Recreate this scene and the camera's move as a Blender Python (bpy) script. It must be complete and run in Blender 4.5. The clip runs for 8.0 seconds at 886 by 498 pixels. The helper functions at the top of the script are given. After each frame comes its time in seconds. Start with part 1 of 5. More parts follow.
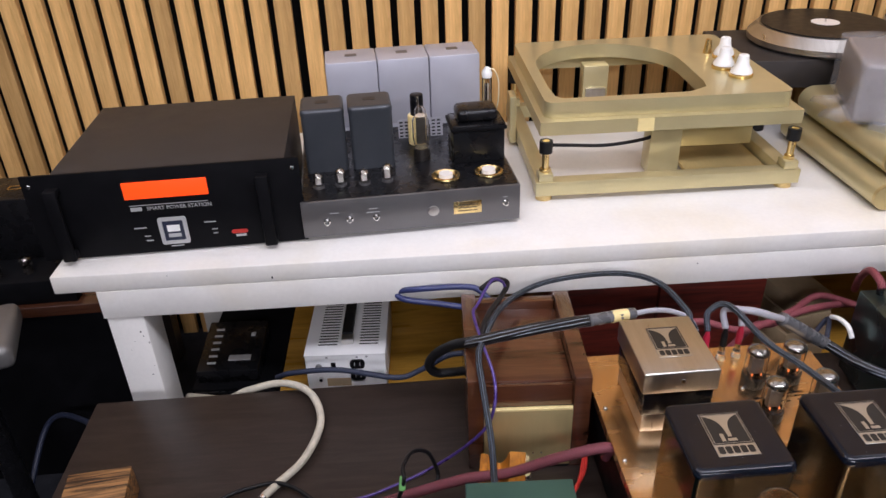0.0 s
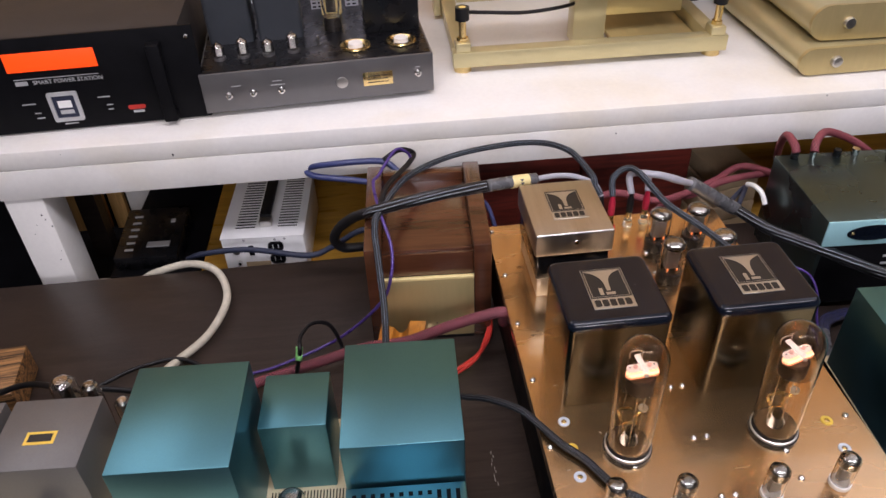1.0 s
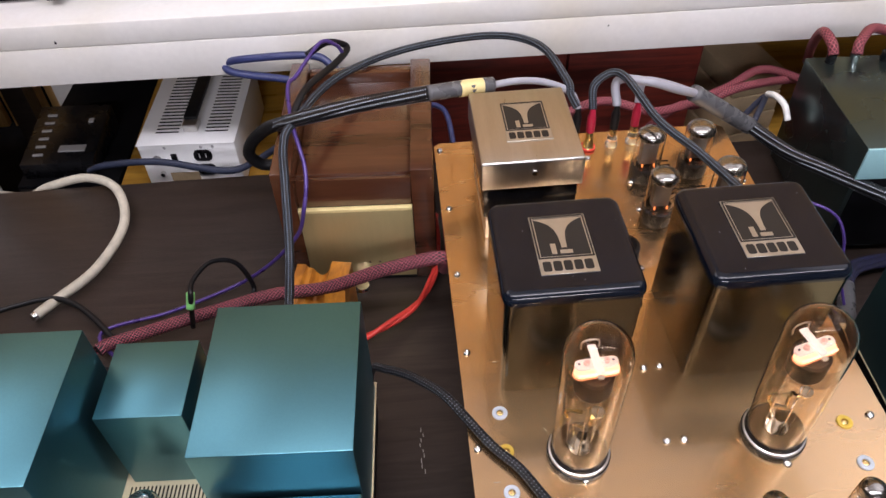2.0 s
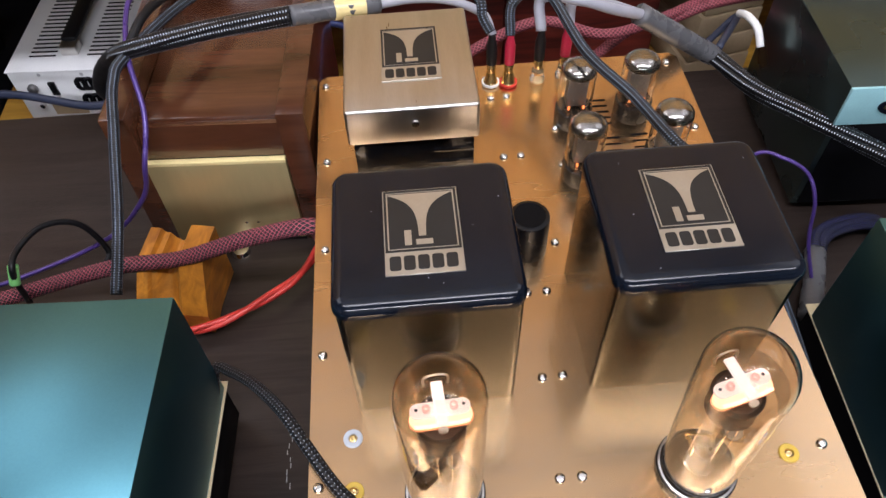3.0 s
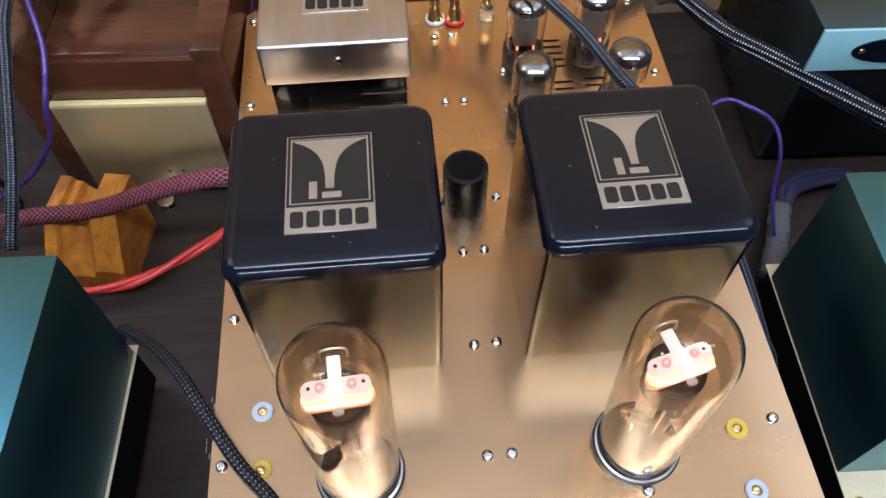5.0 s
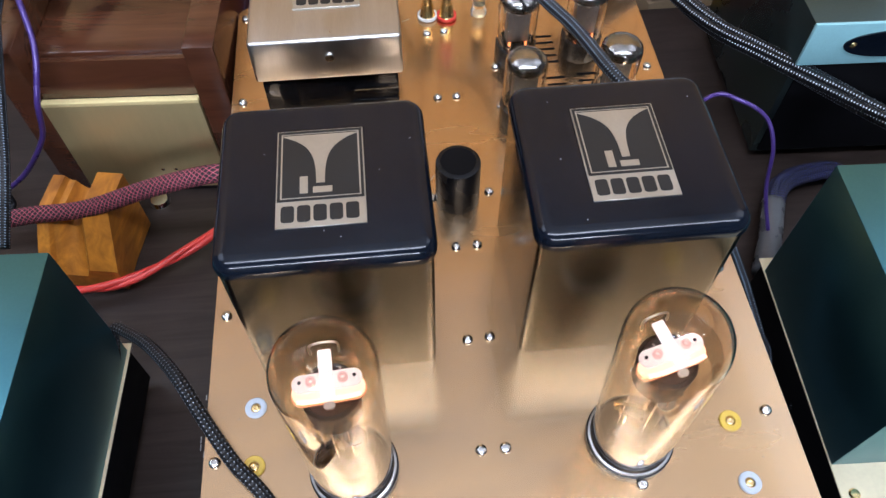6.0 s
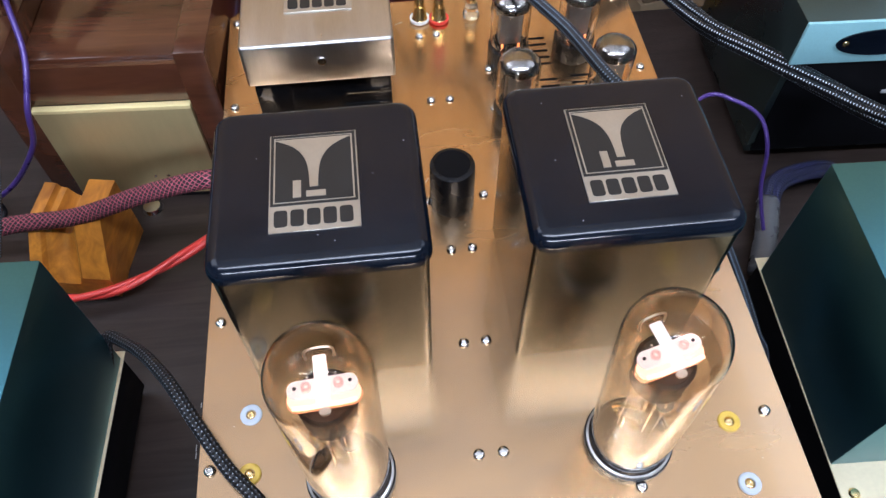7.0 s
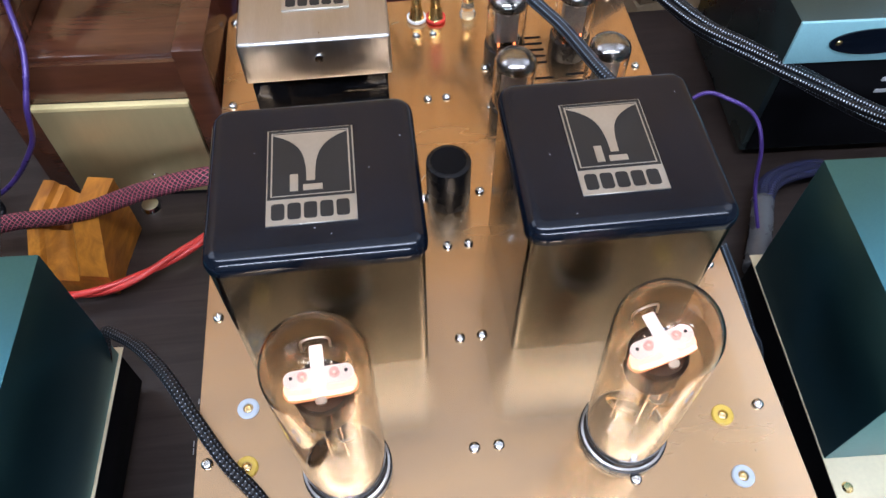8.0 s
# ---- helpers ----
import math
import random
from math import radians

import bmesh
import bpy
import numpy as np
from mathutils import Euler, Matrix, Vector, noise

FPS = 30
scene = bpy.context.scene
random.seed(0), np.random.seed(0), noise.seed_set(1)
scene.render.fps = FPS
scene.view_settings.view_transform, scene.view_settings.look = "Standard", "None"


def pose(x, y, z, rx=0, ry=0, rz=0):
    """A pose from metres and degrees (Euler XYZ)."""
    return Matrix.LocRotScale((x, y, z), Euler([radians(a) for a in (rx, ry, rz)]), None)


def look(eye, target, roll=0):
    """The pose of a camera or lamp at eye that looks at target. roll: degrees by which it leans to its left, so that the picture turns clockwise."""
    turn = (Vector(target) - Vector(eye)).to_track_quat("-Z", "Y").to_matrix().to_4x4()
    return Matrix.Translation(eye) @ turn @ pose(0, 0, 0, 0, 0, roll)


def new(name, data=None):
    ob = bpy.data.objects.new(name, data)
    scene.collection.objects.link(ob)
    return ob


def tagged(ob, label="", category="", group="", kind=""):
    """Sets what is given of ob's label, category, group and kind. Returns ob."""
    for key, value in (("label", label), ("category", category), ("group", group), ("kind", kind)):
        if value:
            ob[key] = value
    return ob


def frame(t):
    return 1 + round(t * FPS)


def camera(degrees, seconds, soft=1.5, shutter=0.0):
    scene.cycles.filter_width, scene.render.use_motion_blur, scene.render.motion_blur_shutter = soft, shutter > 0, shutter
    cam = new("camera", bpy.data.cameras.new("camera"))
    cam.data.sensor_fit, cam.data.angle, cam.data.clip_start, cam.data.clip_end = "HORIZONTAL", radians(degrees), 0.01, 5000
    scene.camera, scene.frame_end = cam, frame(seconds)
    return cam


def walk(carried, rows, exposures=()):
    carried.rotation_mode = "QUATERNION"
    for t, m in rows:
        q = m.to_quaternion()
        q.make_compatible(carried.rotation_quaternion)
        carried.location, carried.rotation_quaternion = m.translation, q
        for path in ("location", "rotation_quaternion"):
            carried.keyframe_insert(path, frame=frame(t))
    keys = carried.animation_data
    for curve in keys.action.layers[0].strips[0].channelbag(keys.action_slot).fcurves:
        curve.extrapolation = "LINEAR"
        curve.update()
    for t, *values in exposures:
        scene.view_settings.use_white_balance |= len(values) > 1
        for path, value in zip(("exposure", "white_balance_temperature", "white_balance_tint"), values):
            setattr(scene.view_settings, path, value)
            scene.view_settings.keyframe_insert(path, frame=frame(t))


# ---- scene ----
cam = camera(61.7, 8.0)
PATH = [
    (0, (-0.229, 0.291, 1.363), (-0.21, 2.013, 0.347), -2.0),
    (0.5, (-0.151, 0.28, 1.324), (-0.081, 1.937, 0.206), -2.0),
    (0.6, (-0.154, 0.277, 1.314), (-0.061, 1.933, 0.197), -1.5),
    (1, (-0.113, 0.285, 1.292), (-0.051, 1.865, 0.067), -2.2),
    (1.2, (-0.102, 0.303, 1.283), (-0.05, 1.847, 0.013), -2.1),
    (2.3, (0.032, 0.537, 1.15), (0.04, 1.863, -0.347), -2.2),
    (2.5, (0.057, 0.564, 1.135), (0.065, 1.852, -0.394), -2.2),
    (3, (0.102, 0.613, 1.101), (0.11, 1.824, -0.49), -2.2),
    (3.5, (0.12, 0.628, 1.082), (0.153, 1.783, -0.55), -1.2),
    (4, (0.135, 0.637, 1.063), (0.182, 1.753, -0.596), -0.4),
    (4.5, (0.139, 0.646, 1.061), (0.19, 1.747, -0.608), 0.1),
    (6, (0.143, 0.642, 1.058), (0.204, 1.744, -0.61), 0.1),
    (6.5, (0.145, 0.642, 1.057), (0.212, 1.748, -0.608), -0.0),
    (7, (0.143, 0.643, 1.055), (0.218, 1.754, -0.606), 0.0),
    (7.5, (0.146, 0.643, 1.056), (0.227, 1.76, -0.602), 0.1),
    (8, (0.144, 0.636, 1.055), (0.224, 1.756, -0.6), 0.2),
]
walk(cam, [(t, look(eye, target, roll)) for t, eye, target, roll in PATH],
     [(0, -0.14, 6450, 24), (1.2, -0.16, 6700, 27), (2.5, 0.12, 6550, 23), (4.5, -0.08, 5850, 17), (6, 0.12, 5650, 17), (8, 0.20, 5550, 17)])

# ---- world and lights ----
world = bpy.data.worlds.new("room_world")
scene.world = world
world.use_nodes = True
world.node_tree.nodes["Background"].inputs[0].default_value = (0.9, 0.95, 1.0, 1)
world.node_tree.nodes["Background"].inputs[1].default_value = 0.09


def unseen_ceiling_light(x, y, w, d, power, colour, tilt=0.0):
    """An unseen flat area light just under the ceiling, tilted towards the slatted wall."""
    data = bpy.data.lights.new("unseen_area_light", "AREA")
    data.shape, data.size, data.size_y, data.energy, data.color = "RECTANGLE", w, d, power, colour
    ob = new("unseen_area_light", data)
    ob.matrix_world = pose(x, y, 2.56 if not tilt else 2.45, tilt)
    return ob


COOL = (0.89, 0.95, 1.0)
unseen_ceiling_light(0.2, 0.33, 1.2, 0.5, 7, COOL)
unseen_ceiling_light(0.0, -2.0, 2.4, 0.4, 115, COOL)
# added dim fill for the copper's front to mirror
unseen_ceiling_light(0.2, 1.55, 1.6, 1.1, 2.2, COOL)
# two added side fills that brighten the teal tops
unseen_ceiling_light(-1.65, 1.55, 1.5, 1.1, 12, COOL)
unseen_ceiling_light(2.0, 1.55, 1.5, 1.1, 8, COOL)
# added wash on the slat wall, which the rear copper mirrors
unseen_ceiling_light(0.3, 0.36, 2.6, 0.4, 50, COOL, 74)


# ---- materials ----
def mat(name, col, rough=0.5, metal=0.0, var=0.15, scale=30.0, bump=0.08, bscale=300.0, stretch=(1, 1, 1), rvar=0.12, coat=0.0, each=0.0, spec=0.5):
    """A surface with broad and fine variation. each: how far its objects differ in brightness."""
    m = bpy.data.materials.new(name)
    m.use_nodes = True
    nt = m.node_tree
    b = nt.nodes["Principled BSDF"]
    b.inputs["Metallic"].default_value = metal
    b.inputs["Specular IOR Level"].default_value = spec
    b.inputs["Coat Weight"].default_value = coat
    b.inputs["Coat Roughness"].default_value = 0.12
    tc = nt.nodes.new("ShaderNodeTexCoord")
    mp = nt.nodes.new("ShaderNodeMapping")
    mp.inputs["Scale"].default_value = stretch
    nt.links.new(tc.outputs["Object"], mp.inputs["Vector"])
    n1 = nt.nodes.new("ShaderNodeTexNoise")
    n1.inputs["Scale"].default_value, n1.inputs["Detail"].default_value = scale, 5
    n2 = nt.nodes.new("ShaderNodeTexNoise")
    n2.inputs["Scale"].default_value, n2.inputs["Detail"].default_value = bscale, 3
    for n in (n1, n2):
        nt.links.new(mp.outputs[0], n.inputs["Vector"])
    ramp = nt.nodes.new("ShaderNodeMapRange")
    ramp.inputs["From Min"].default_value, ramp.inputs["From Max"].default_value = 0.3, 0.7
    ramp.inputs["To Min"].default_value, ramp.inputs["To Max"].default_value = 1 - var, 1 + var
    nt.links.new(n1.outputs[0], ramp.inputs[0])
    fine = nt.nodes.new("ShaderNodeMapRange")
    fine.inputs["From Min"].default_value, fine.inputs["From Max"].default_value = 0.3, 0.7
    fine.inputs["To Min"].default_value, fine.inputs["To Max"].default_value = 1 - var * 0.5, 1 + var * 0.5
    nt.links.new(n2.outputs[0], fine.inputs[0])
    mul = nt.nodes.new("ShaderNodeMath")
    mul.operation = "MULTIPLY"
    nt.links.new(ramp.outputs[0], mul.inputs[0])
    nt.links.new(fine.outputs[0], mul.inputs[1])
    last = mul
    if each:
        info = nt.nodes.new("ShaderNodeObjectInfo")
        er = nt.nodes.new("ShaderNodeMapRange")
        er.inputs["To Min"].default_value, er.inputs["To Max"].default_value = 1 - each, 1 + each
        nt.links.new(info.outputs["Random"], er.inputs[0])
        last = nt.nodes.new("ShaderNodeMath")
        last.operation = "MULTIPLY"
        nt.links.new(mul.outputs[0], last.inputs[0])
        nt.links.new(er.outputs[0], last.inputs[1])
    mix = nt.nodes.new("ShaderNodeVectorMath")
    mix.operation = "SCALE"
    mix.inputs[0].default_value = col
    nt.links.new(last.outputs[0], mix.inputs["Scale"])
    nt.links.new(mix.outputs[0], b.inputs["Base Color"])
    rr = nt.nodes.new("ShaderNodeMapRange")
    rr.inputs["To Min"].default_value, rr.inputs["To Max"].default_value = max(0.02, rough - rvar), min(1, rough + rvar)
    nt.links.new(n1.outputs[0], rr.inputs[0])
    nt.links.new(rr.outputs[0], b.inputs["Roughness"])
    bp = nt.nodes.new("ShaderNodeBump")
    bp.inputs["Strength"].default_value, bp.inputs["Distance"].default_value = bump, 0.002
    nt.links.new(n2.outputs[0], bp.inputs["Height"])
    nt.links.new(bp.outputs[0], b.inputs["Normal"])
    return m


def wood(name, light, dark, rough=0.45, along=(1, 1, 12), scale=14.0, coat=0.0, each=0.0, contrast=0.25):
    """Wood with long streaks: the grain runs along the axis whose number in along is small."""
    m = mat(name, light, rough, 0, 0.1, scale, 0.12, 90, along, 0.08, coat, each)
    nt = m.node_tree
    b = nt.nodes["Principled BSDF"]
    mp = next(n for n in nt.nodes if n.type == "MAPPING")
    w = nt.nodes.new("ShaderNodeTexNoise")
    w.inputs["Scale"].default_value, w.inputs["Detail"].default_value, w.inputs["Distortion"].default_value = scale, 7, 1.6
    nt.links.new(mp.outputs[0], w.inputs["Vector"])
    cr = nt.nodes.new("ShaderNodeValToRGB")
    cr.color_ramp.elements[0].position, cr.color_ramp.elements[1].position = 0.5 - contrast, 0.5 + contrast * 0.6
    cr.color_ramp.elements[0].color, cr.color_ramp.elements[1].color = (*dark, 1), (*light, 1)
    nt.links.new(w.outputs[0], cr.inputs[0])
    sc = next(n for n in nt.nodes if n.type == "VECT_MATH")
    nt.links.new(cr.outputs[0], sc.inputs[0])
    return m


def emitter(name, col, strength):
    m = bpy.data.materials.new(name)
    m.use_nodes = True
    b = m.node_tree.nodes["Principled BSDF"]
    b.inputs["Base Color"].default_value = (*[c * 0.5 for c in col], 1)
    b.inputs["Emission Color"].default_value = (*col, 1)
    b.inputs["Emission Strength"].default_value = strength
    return m


def glass(name, col=(1, 1, 1), rough=0.02, ior=1.45):
    m = bpy.data.materials.new(name)
    m.use_nodes = True
    b = m.node_tree.nodes["Principled BSDF"]
    b.inputs["Base Color"].default_value = (*col, 1)
    b.inputs["Roughness"].default_value = rough
    b.inputs["IOR"].default_value = ior
    b.inputs["Transmission Weight"].default_value = 1.0
    return m


def braid(name, c1, c2, rough=0.55, turns=6.0, rows=260.0, lo=0.7, hi=0.9, lattice=False):
    """Woven cable sleeve: two strands crossing, laid out by the sleeve's own length and girth."""
    m = mat(name, c1, rough, 0, 0.1, 60, 0.05, 400)
    nt = m.node_tree
    sc = next(n for n in nt.nodes if n.type == "VECT_MATH")
    uv = nt.nodes.new("ShaderNodeUVMap")
    sep = nt.nodes.new("ShaderNodeSeparateXYZ")
    nt.links.new(uv.outputs[0], sep.inputs[0])
    waves = []
    for sign in (1, -1):
        a = nt.nodes.new("ShaderNodeMath")
        a.operation = "MULTIPLY"
        a.inputs[1].default_value = turns * 2 * math.pi * sign
        nt.links.new(sep.outputs[0], a.inputs[0])
        c = nt.nodes.new("ShaderNodeMath")
        c.operation = "MULTIPLY_ADD"
        c.inputs[1].default_value = rows * 2 * math.pi
        nt.links.new(sep.outputs[1], c.inputs[0])
        nt.links.new(a.outputs[0], c.inputs[2])
        s = nt.nodes.new("ShaderNodeMath")
        s.operation = "SINE"
        nt.links.new(c.outputs[0], s.inputs[0])
        waves.append(s)
    p = nt.nodes.new("ShaderNodeMath")
    p.operation = "MAXIMUM" if lattice else "MULTIPLY"
    nt.links.new(waves[0].outputs[0], p.inputs[0])
    nt.links.new(waves[1].outputs[0], p.inputs[1])
    cr = nt.nodes.new("ShaderNodeValToRGB")
    cr.color_ramp.elements[0].position, cr.color_ramp.elements[1].position = lo, hi
    cr.color_ramp.elements[0].color, cr.color_ramp.elements[1].color = (*c1, 1), (*c2, 1)
    half = nt.nodes.new("ShaderNodeMath")
    half.operation = "MULTIPLY_ADD"
    half.inputs[1].default_value, half.inputs[2].default_value = 0.5, 0.5
    nt.links.new(p.outputs[0], half.inputs[0])
    nt.links.new(half.outputs[0], cr.inputs[0])
    nt.links.new(cr.outputs[0], sc.inputs[0])
    bp = next(n for n in nt.nodes if n.type == "BUMP")
    nt.links.new(half.outputs[0], bp.inputs["Height"])
    bp.inputs["Strength"].default_value = 0.5
    return m


COPPER = mat("copper_sheet", (0.71, 0.465, 0.245), 0.26, 1.0, 0.04, 7, 0.002, 200, (1, 4, 1), 0.06, coat=0.8)
COPPER.node_tree.nodes["Principled BSDF"].inputs["Coat Roughness"].default_value = 0.05
BASE_BROWN = mat("brown_disc", (0.16, 0.095, 0.045), 0.45, 0.0, 0.2, 30, 0.05, 200, spec=0.2)
CAN_BODY = mat("burnished_metal", (0.140, 0.122, 0.090), 0.19, 1.0, 0.05, 14, 0.0, 200, (4, 4, 1), 0.04)
CAN_TOP = mat("black_lacquer", (0.0042, 0.0066, 0.012), 0.13, 0.0, 0.2, 20, 0.01, 300, rvar=0.04, spec=0.40)
STEEL = mat("brushed_steel", (0.58, 0.56, 0.53), 0.32, 1.0, 0.06, 14, 0.05, 160, (10, 1, 1))
CHROME = mat("polished_screw", (0.75, 0.74, 0.72), 0.14, 1.0, 0.05, 60, 0.02, 300)
BRASS = mat("brass", (0.83, 0.62, 0.28), 0.25, 1.0, 0.08, 40, 0.03, 300)
EMBLEM = mat("emblem_silver", (0.56, 0.53, 0.46), 0.38, 0.9, 0.05, 60, 0.04, 500)
BLACK_PLASTIC = mat("black_plastic", (0.006, 0.006, 0.007), 0.28, 0, 0.2, 40, 0.03, 400, spec=0.3)
BLACK_MATT = mat("black_matt_paint", (0.005, 0.005, 0.006), 0.5, 0, 0.2, 30, 0.06, 700, spec=0.08)
RACK_TOP = mat("textured_black_steel", (0.040, 0.034, 0.031), 0.55, 0.2, 0.15, 20, 0.1, 900, spec=0.3)
TAPE = mat("black_glossy_tape", (0.006, 0.006, 0.007), 0.14, 0, 0.3, 50, 0.35, 60, spec=0.35)
TEAL = mat("teal_lacquer", (0.10, 0.275, 0.335), 0.38, 1.0, 0.06, 10, 0.015, 700, rvar=0.04)
TEAL_PALE = mat("pale_teal_lacquer", (0.33, 0.62, 0.66), 0.35, 0.2, 0.06, 14, 0.02, 700)
TEAL_DARK = mat("dark_green_lacquer", (0.095, 0.135, 0.13), 0.28, 0.93, 0.08, 10, 0.02, 600, spec=0.4)
GREY_CAN = mat("grey_hammered_can", (0.15, 0.145, 0.14), 0.4, 0.4, 0.08, 20, 0.04, 500)
IVORY = mat("ivory_deck", (0.72, 0.62, 0.40), 0.35, 0, 0.06, 20, 0.03, 300)
TABLE = wood("dark_stained_wood", (0.042, 0.030, 0.025), (0.020, 0.014, 0.011), 0.32, (1.2, 14, 14), 7, 0.0, contrast=0.35)
TABLE.node_tree.nodes["Principled BSDF"].inputs["Specular IOR Level"].default_value = 0.3
ROSEWOOD = wood("rosewood", (0.095, 0.033, 0.015), (0.040, 0.013, 0.0065), 0.22, (0.6, 5, 5), 9, 0.6, contrast=0.4)
MAHOGANY = wood("mahogany", (0.17, 0.026, 0.016), (0.05, 0.010, 0.007), 0.4, (1, 10, 10), 6, 0.2)
GOLDWOOD = wood("golden_olive_wood", (0.60, 0.23, 0.022), (0.25, 0.075, 0.010), 0.36, (5, 2, 5), 12, 0.3, contrast=0.32)
STRIPED = wood("striped_zebra_wood", (0.34, 0.17, 0.06), (0.03, 0.013, 0.006), 0.5, (0.8, 16, 16), 9, contrast=0.12)
SLAT = wood("oak_slat", (0.72, 0.43, 0.16), (0.52, 0.28, 0.085), 0.5, (9, 9, 0.8), 9, 0.0, 0.22)
YELLOWBOARD = wood("yellow_varnished_board", (0.50, 0.27, 0.04), (0.33, 0.16, 0.02), 0.3, (1, 8, 8), 6, 0.3)
FELT = mat("black_felt", (0.003, 0.003, 0.003), 0.95, 0, 0.2, 50, 0.2, 600, spec=0.03)
WHITE_PAINT = mat("white_gloss_paint", (0.80, 0.78, 0.74), 0.35, 0, 0.04, 8, 0.05, 120)


def tinted(m, second, scale, lo, hi):
    """Lets broad stains of a second colour show in a surface."""
    nt = m.node_tree
    sc = next(n for n in nt.nodes if n.type == "VECT_MATH")
    mp = next(n for n in nt.nodes if n.type == "MAPPING")
    n = nt.nodes.new("ShaderNodeTexNoise")
    n.inputs["Scale"].default_value, n.inputs["Detail"].default_value = scale, 4
    nt.links.new(mp.outputs[0], n.inputs["Vector"])
    cr = nt.nodes.new("ShaderNodeValToRGB")
    cr.color_ramp.elements[0].position, cr.color_ramp.elements[1].position = lo, hi
    cr.color_ramp.elements[0].color, cr.color_ramp.elements[1].color = (*sc.inputs[0].default_value, 1), (*second, 1)
    nt.links.new(n.outputs[0], cr.inputs[0])
    nt.links.new(cr.outputs[0], sc.inputs[0])


tinted(WHITE_PAINT, (0.74, 0.66, 0.50), 3.5, 0.5, 0.85)
tinted(COPPER, (0.61, 0.42, 0.25), 9.0, 0.45, 0.8)
WHITE_METAL = mat("white_enamel", (0.84, 0.84, 0.83), 0.4, 0, 0.05, 15, 0.04, 500)
WHITE_PLASTIC = mat("white_plastic", (0.85, 0.85, 0.82), 0.35, 0, 0.03, 40, 0.02, 300)
GOLD_PAINT = mat("champagne_gold_paint", (0.58, 0.50, 0.275), 0.30, 0.5, 0.07, 12, 0.04, 900, rvar=0.06)
GOLD_PANEL = mat("brushed_gold_panel", (0.56, 0.44, 0.21), 0.38, 0.6, 0.04, 16, 0.0, 300, (8, 1, 1), 0.04)
GOLD_EDGE = mat("pale_gold_edge", (0.86, 0.70, 0.33), 0.38, 0.15, 0.05, 30, 0.02, 300)
GUNMETAL = mat("gunmetal_paint", (0.16, 0.155, 0.155), 0.34, 0.6, 0.08, 14, 0.04, 700)
DARK_CAN = mat("slate_can_paint", (0.045, 0.05, 0.058), 0.38, 0.2, 0.1, 16, 0.04, 700)
SILVER_CAN = mat("silver_grey_paint", (0.47, 0.47, 0.52), 0.4, 0.3, 0.06, 12, 0.05, 800)
BAKELITE = mat("dark_brown_base", (0.02, 0.017, 0.015), 0.25, 0, 0.2, 40, 0.02, 300)
GETTER = mat("smoky_getter", (0.36, 0.36, 0.36), 0.18, 1.0, 0.25, 60, 0.02, 300)
VALVE_PLATE = mat("grey_valve_plate", (0.26, 0.25, 0.24), 0.42, 0.6, 0.15, 60, 0.06, 500)
MICA = mat("white_mica", (0.72, 0.68, 0.62), 0.35, 0, 0.06, 80, 0.04, 500)
ANODE = mat("grey_anode", (0.06, 0.055, 0.05), 0.55, 0.4, 0.2, 60, 0.1, 500)
CERAMIC = mat("white_ceramic", (0.8, 0.76, 0.70), 0.5, 0, 0.04, 50, 0.04, 400)
GLASS = glass("clear_tube_glass", (0.97, 0.88, 0.76), 0.01, 1.22)
VALVE_GLASS = glass("clear_valve_glass", (1.0, 0.97, 0.93), 0.02, 1.35)
CLEAR = glass("clear_acrylic", (0.98, 0.97, 0.95), 0.05)
GLOW = emitter("glowing_filament", (1.0, 0.62, 0.40), 3.2)
# spacer, bar, plate and eyelets emit to imitate filament light; rim paints its halo
SPACER = emitter("filament_lit_spacer", (1.0, 0.55, 0.33), 2.4)
HALO = emitter("painted_orange_halo", (1.0, 0.42, 0.20), 0.9)
LIT_BAR = emitter("filament_lit_bar", (1.0, 0.93, 0.92), 1.1)
LIT_PLATE = emitter("filament_lit_plate", (1.0, 0.84, 0.79), 1.0)
LIT_EYELET = emitter("filament_lit_eyelet", (1.0, 0.62, 0.56), 0.7)
SMOKE = mat("brown_getter_film", (0.30, 0.15, 0.075), 0.16, 0.8, 0.3, 40, 0.02, 300)
SMOKE.node_tree.nodes["Principled BSDF"].inputs["Alpha"].default_value = 0.22
COLLAR = mat("dark_getter_film", (0.10, 0.055, 0.035), 0.2, 0.6, 0.3, 40, 0.02, 300)
COLLAR.node_tree.nodes["Principled BSDF"].inputs["Alpha"].default_value = 0.45
EMBER = emitter("small_tube_heater", (1.0, 0.25, 0.06), 2.2)
ORANGE_DISPLAY = emitter("orange_display", (1.0, 0.075, 0.004), 1.1)
BLACK_BRAID = braid("black_blue_braid", (0.005, 0.006, 0.008), (0.24, 0.31, 0.40), turns=4, rows=240, lo=0.74, hi=0.93)
GREY_BRAID = braid("black_grey_braid", (0.005, 0.005, 0.006), (0.30, 0.33, 0.38), 0.5, 5, 150, 0.86, 0.97)
STRAND_BRAID = braid("black_strand_braid", (0.003, 0.003, 0.004), (0.60, 0.67, 0.76), 0.45, 2, 190, 0.84, 0.97)
RED_BRAID = braid("red_black_braid", (0.022, 0.010, 0.013), (0.52, 0.11, 0.145), 0.6, 11, 215, 0.90, 0.97, True)
ROSE_BRAID = braid("dark_red_braid", (0.10, 0.014, 0.02), (0.42, 0.10, 0.12), 0.6, 8, 180, 0.80, 0.95, True)
BLUE_BRAID = braid("blue_black_braid", (0.008, 0.008, 0.012), (0.05, 0.06, 0.28), 0.5, 8, 190)
PURPLE = mat("purple_sleeve", (0.075, 0.04, 0.20), 0.3, 0.2, 0.1, 60, 0.05, 500)
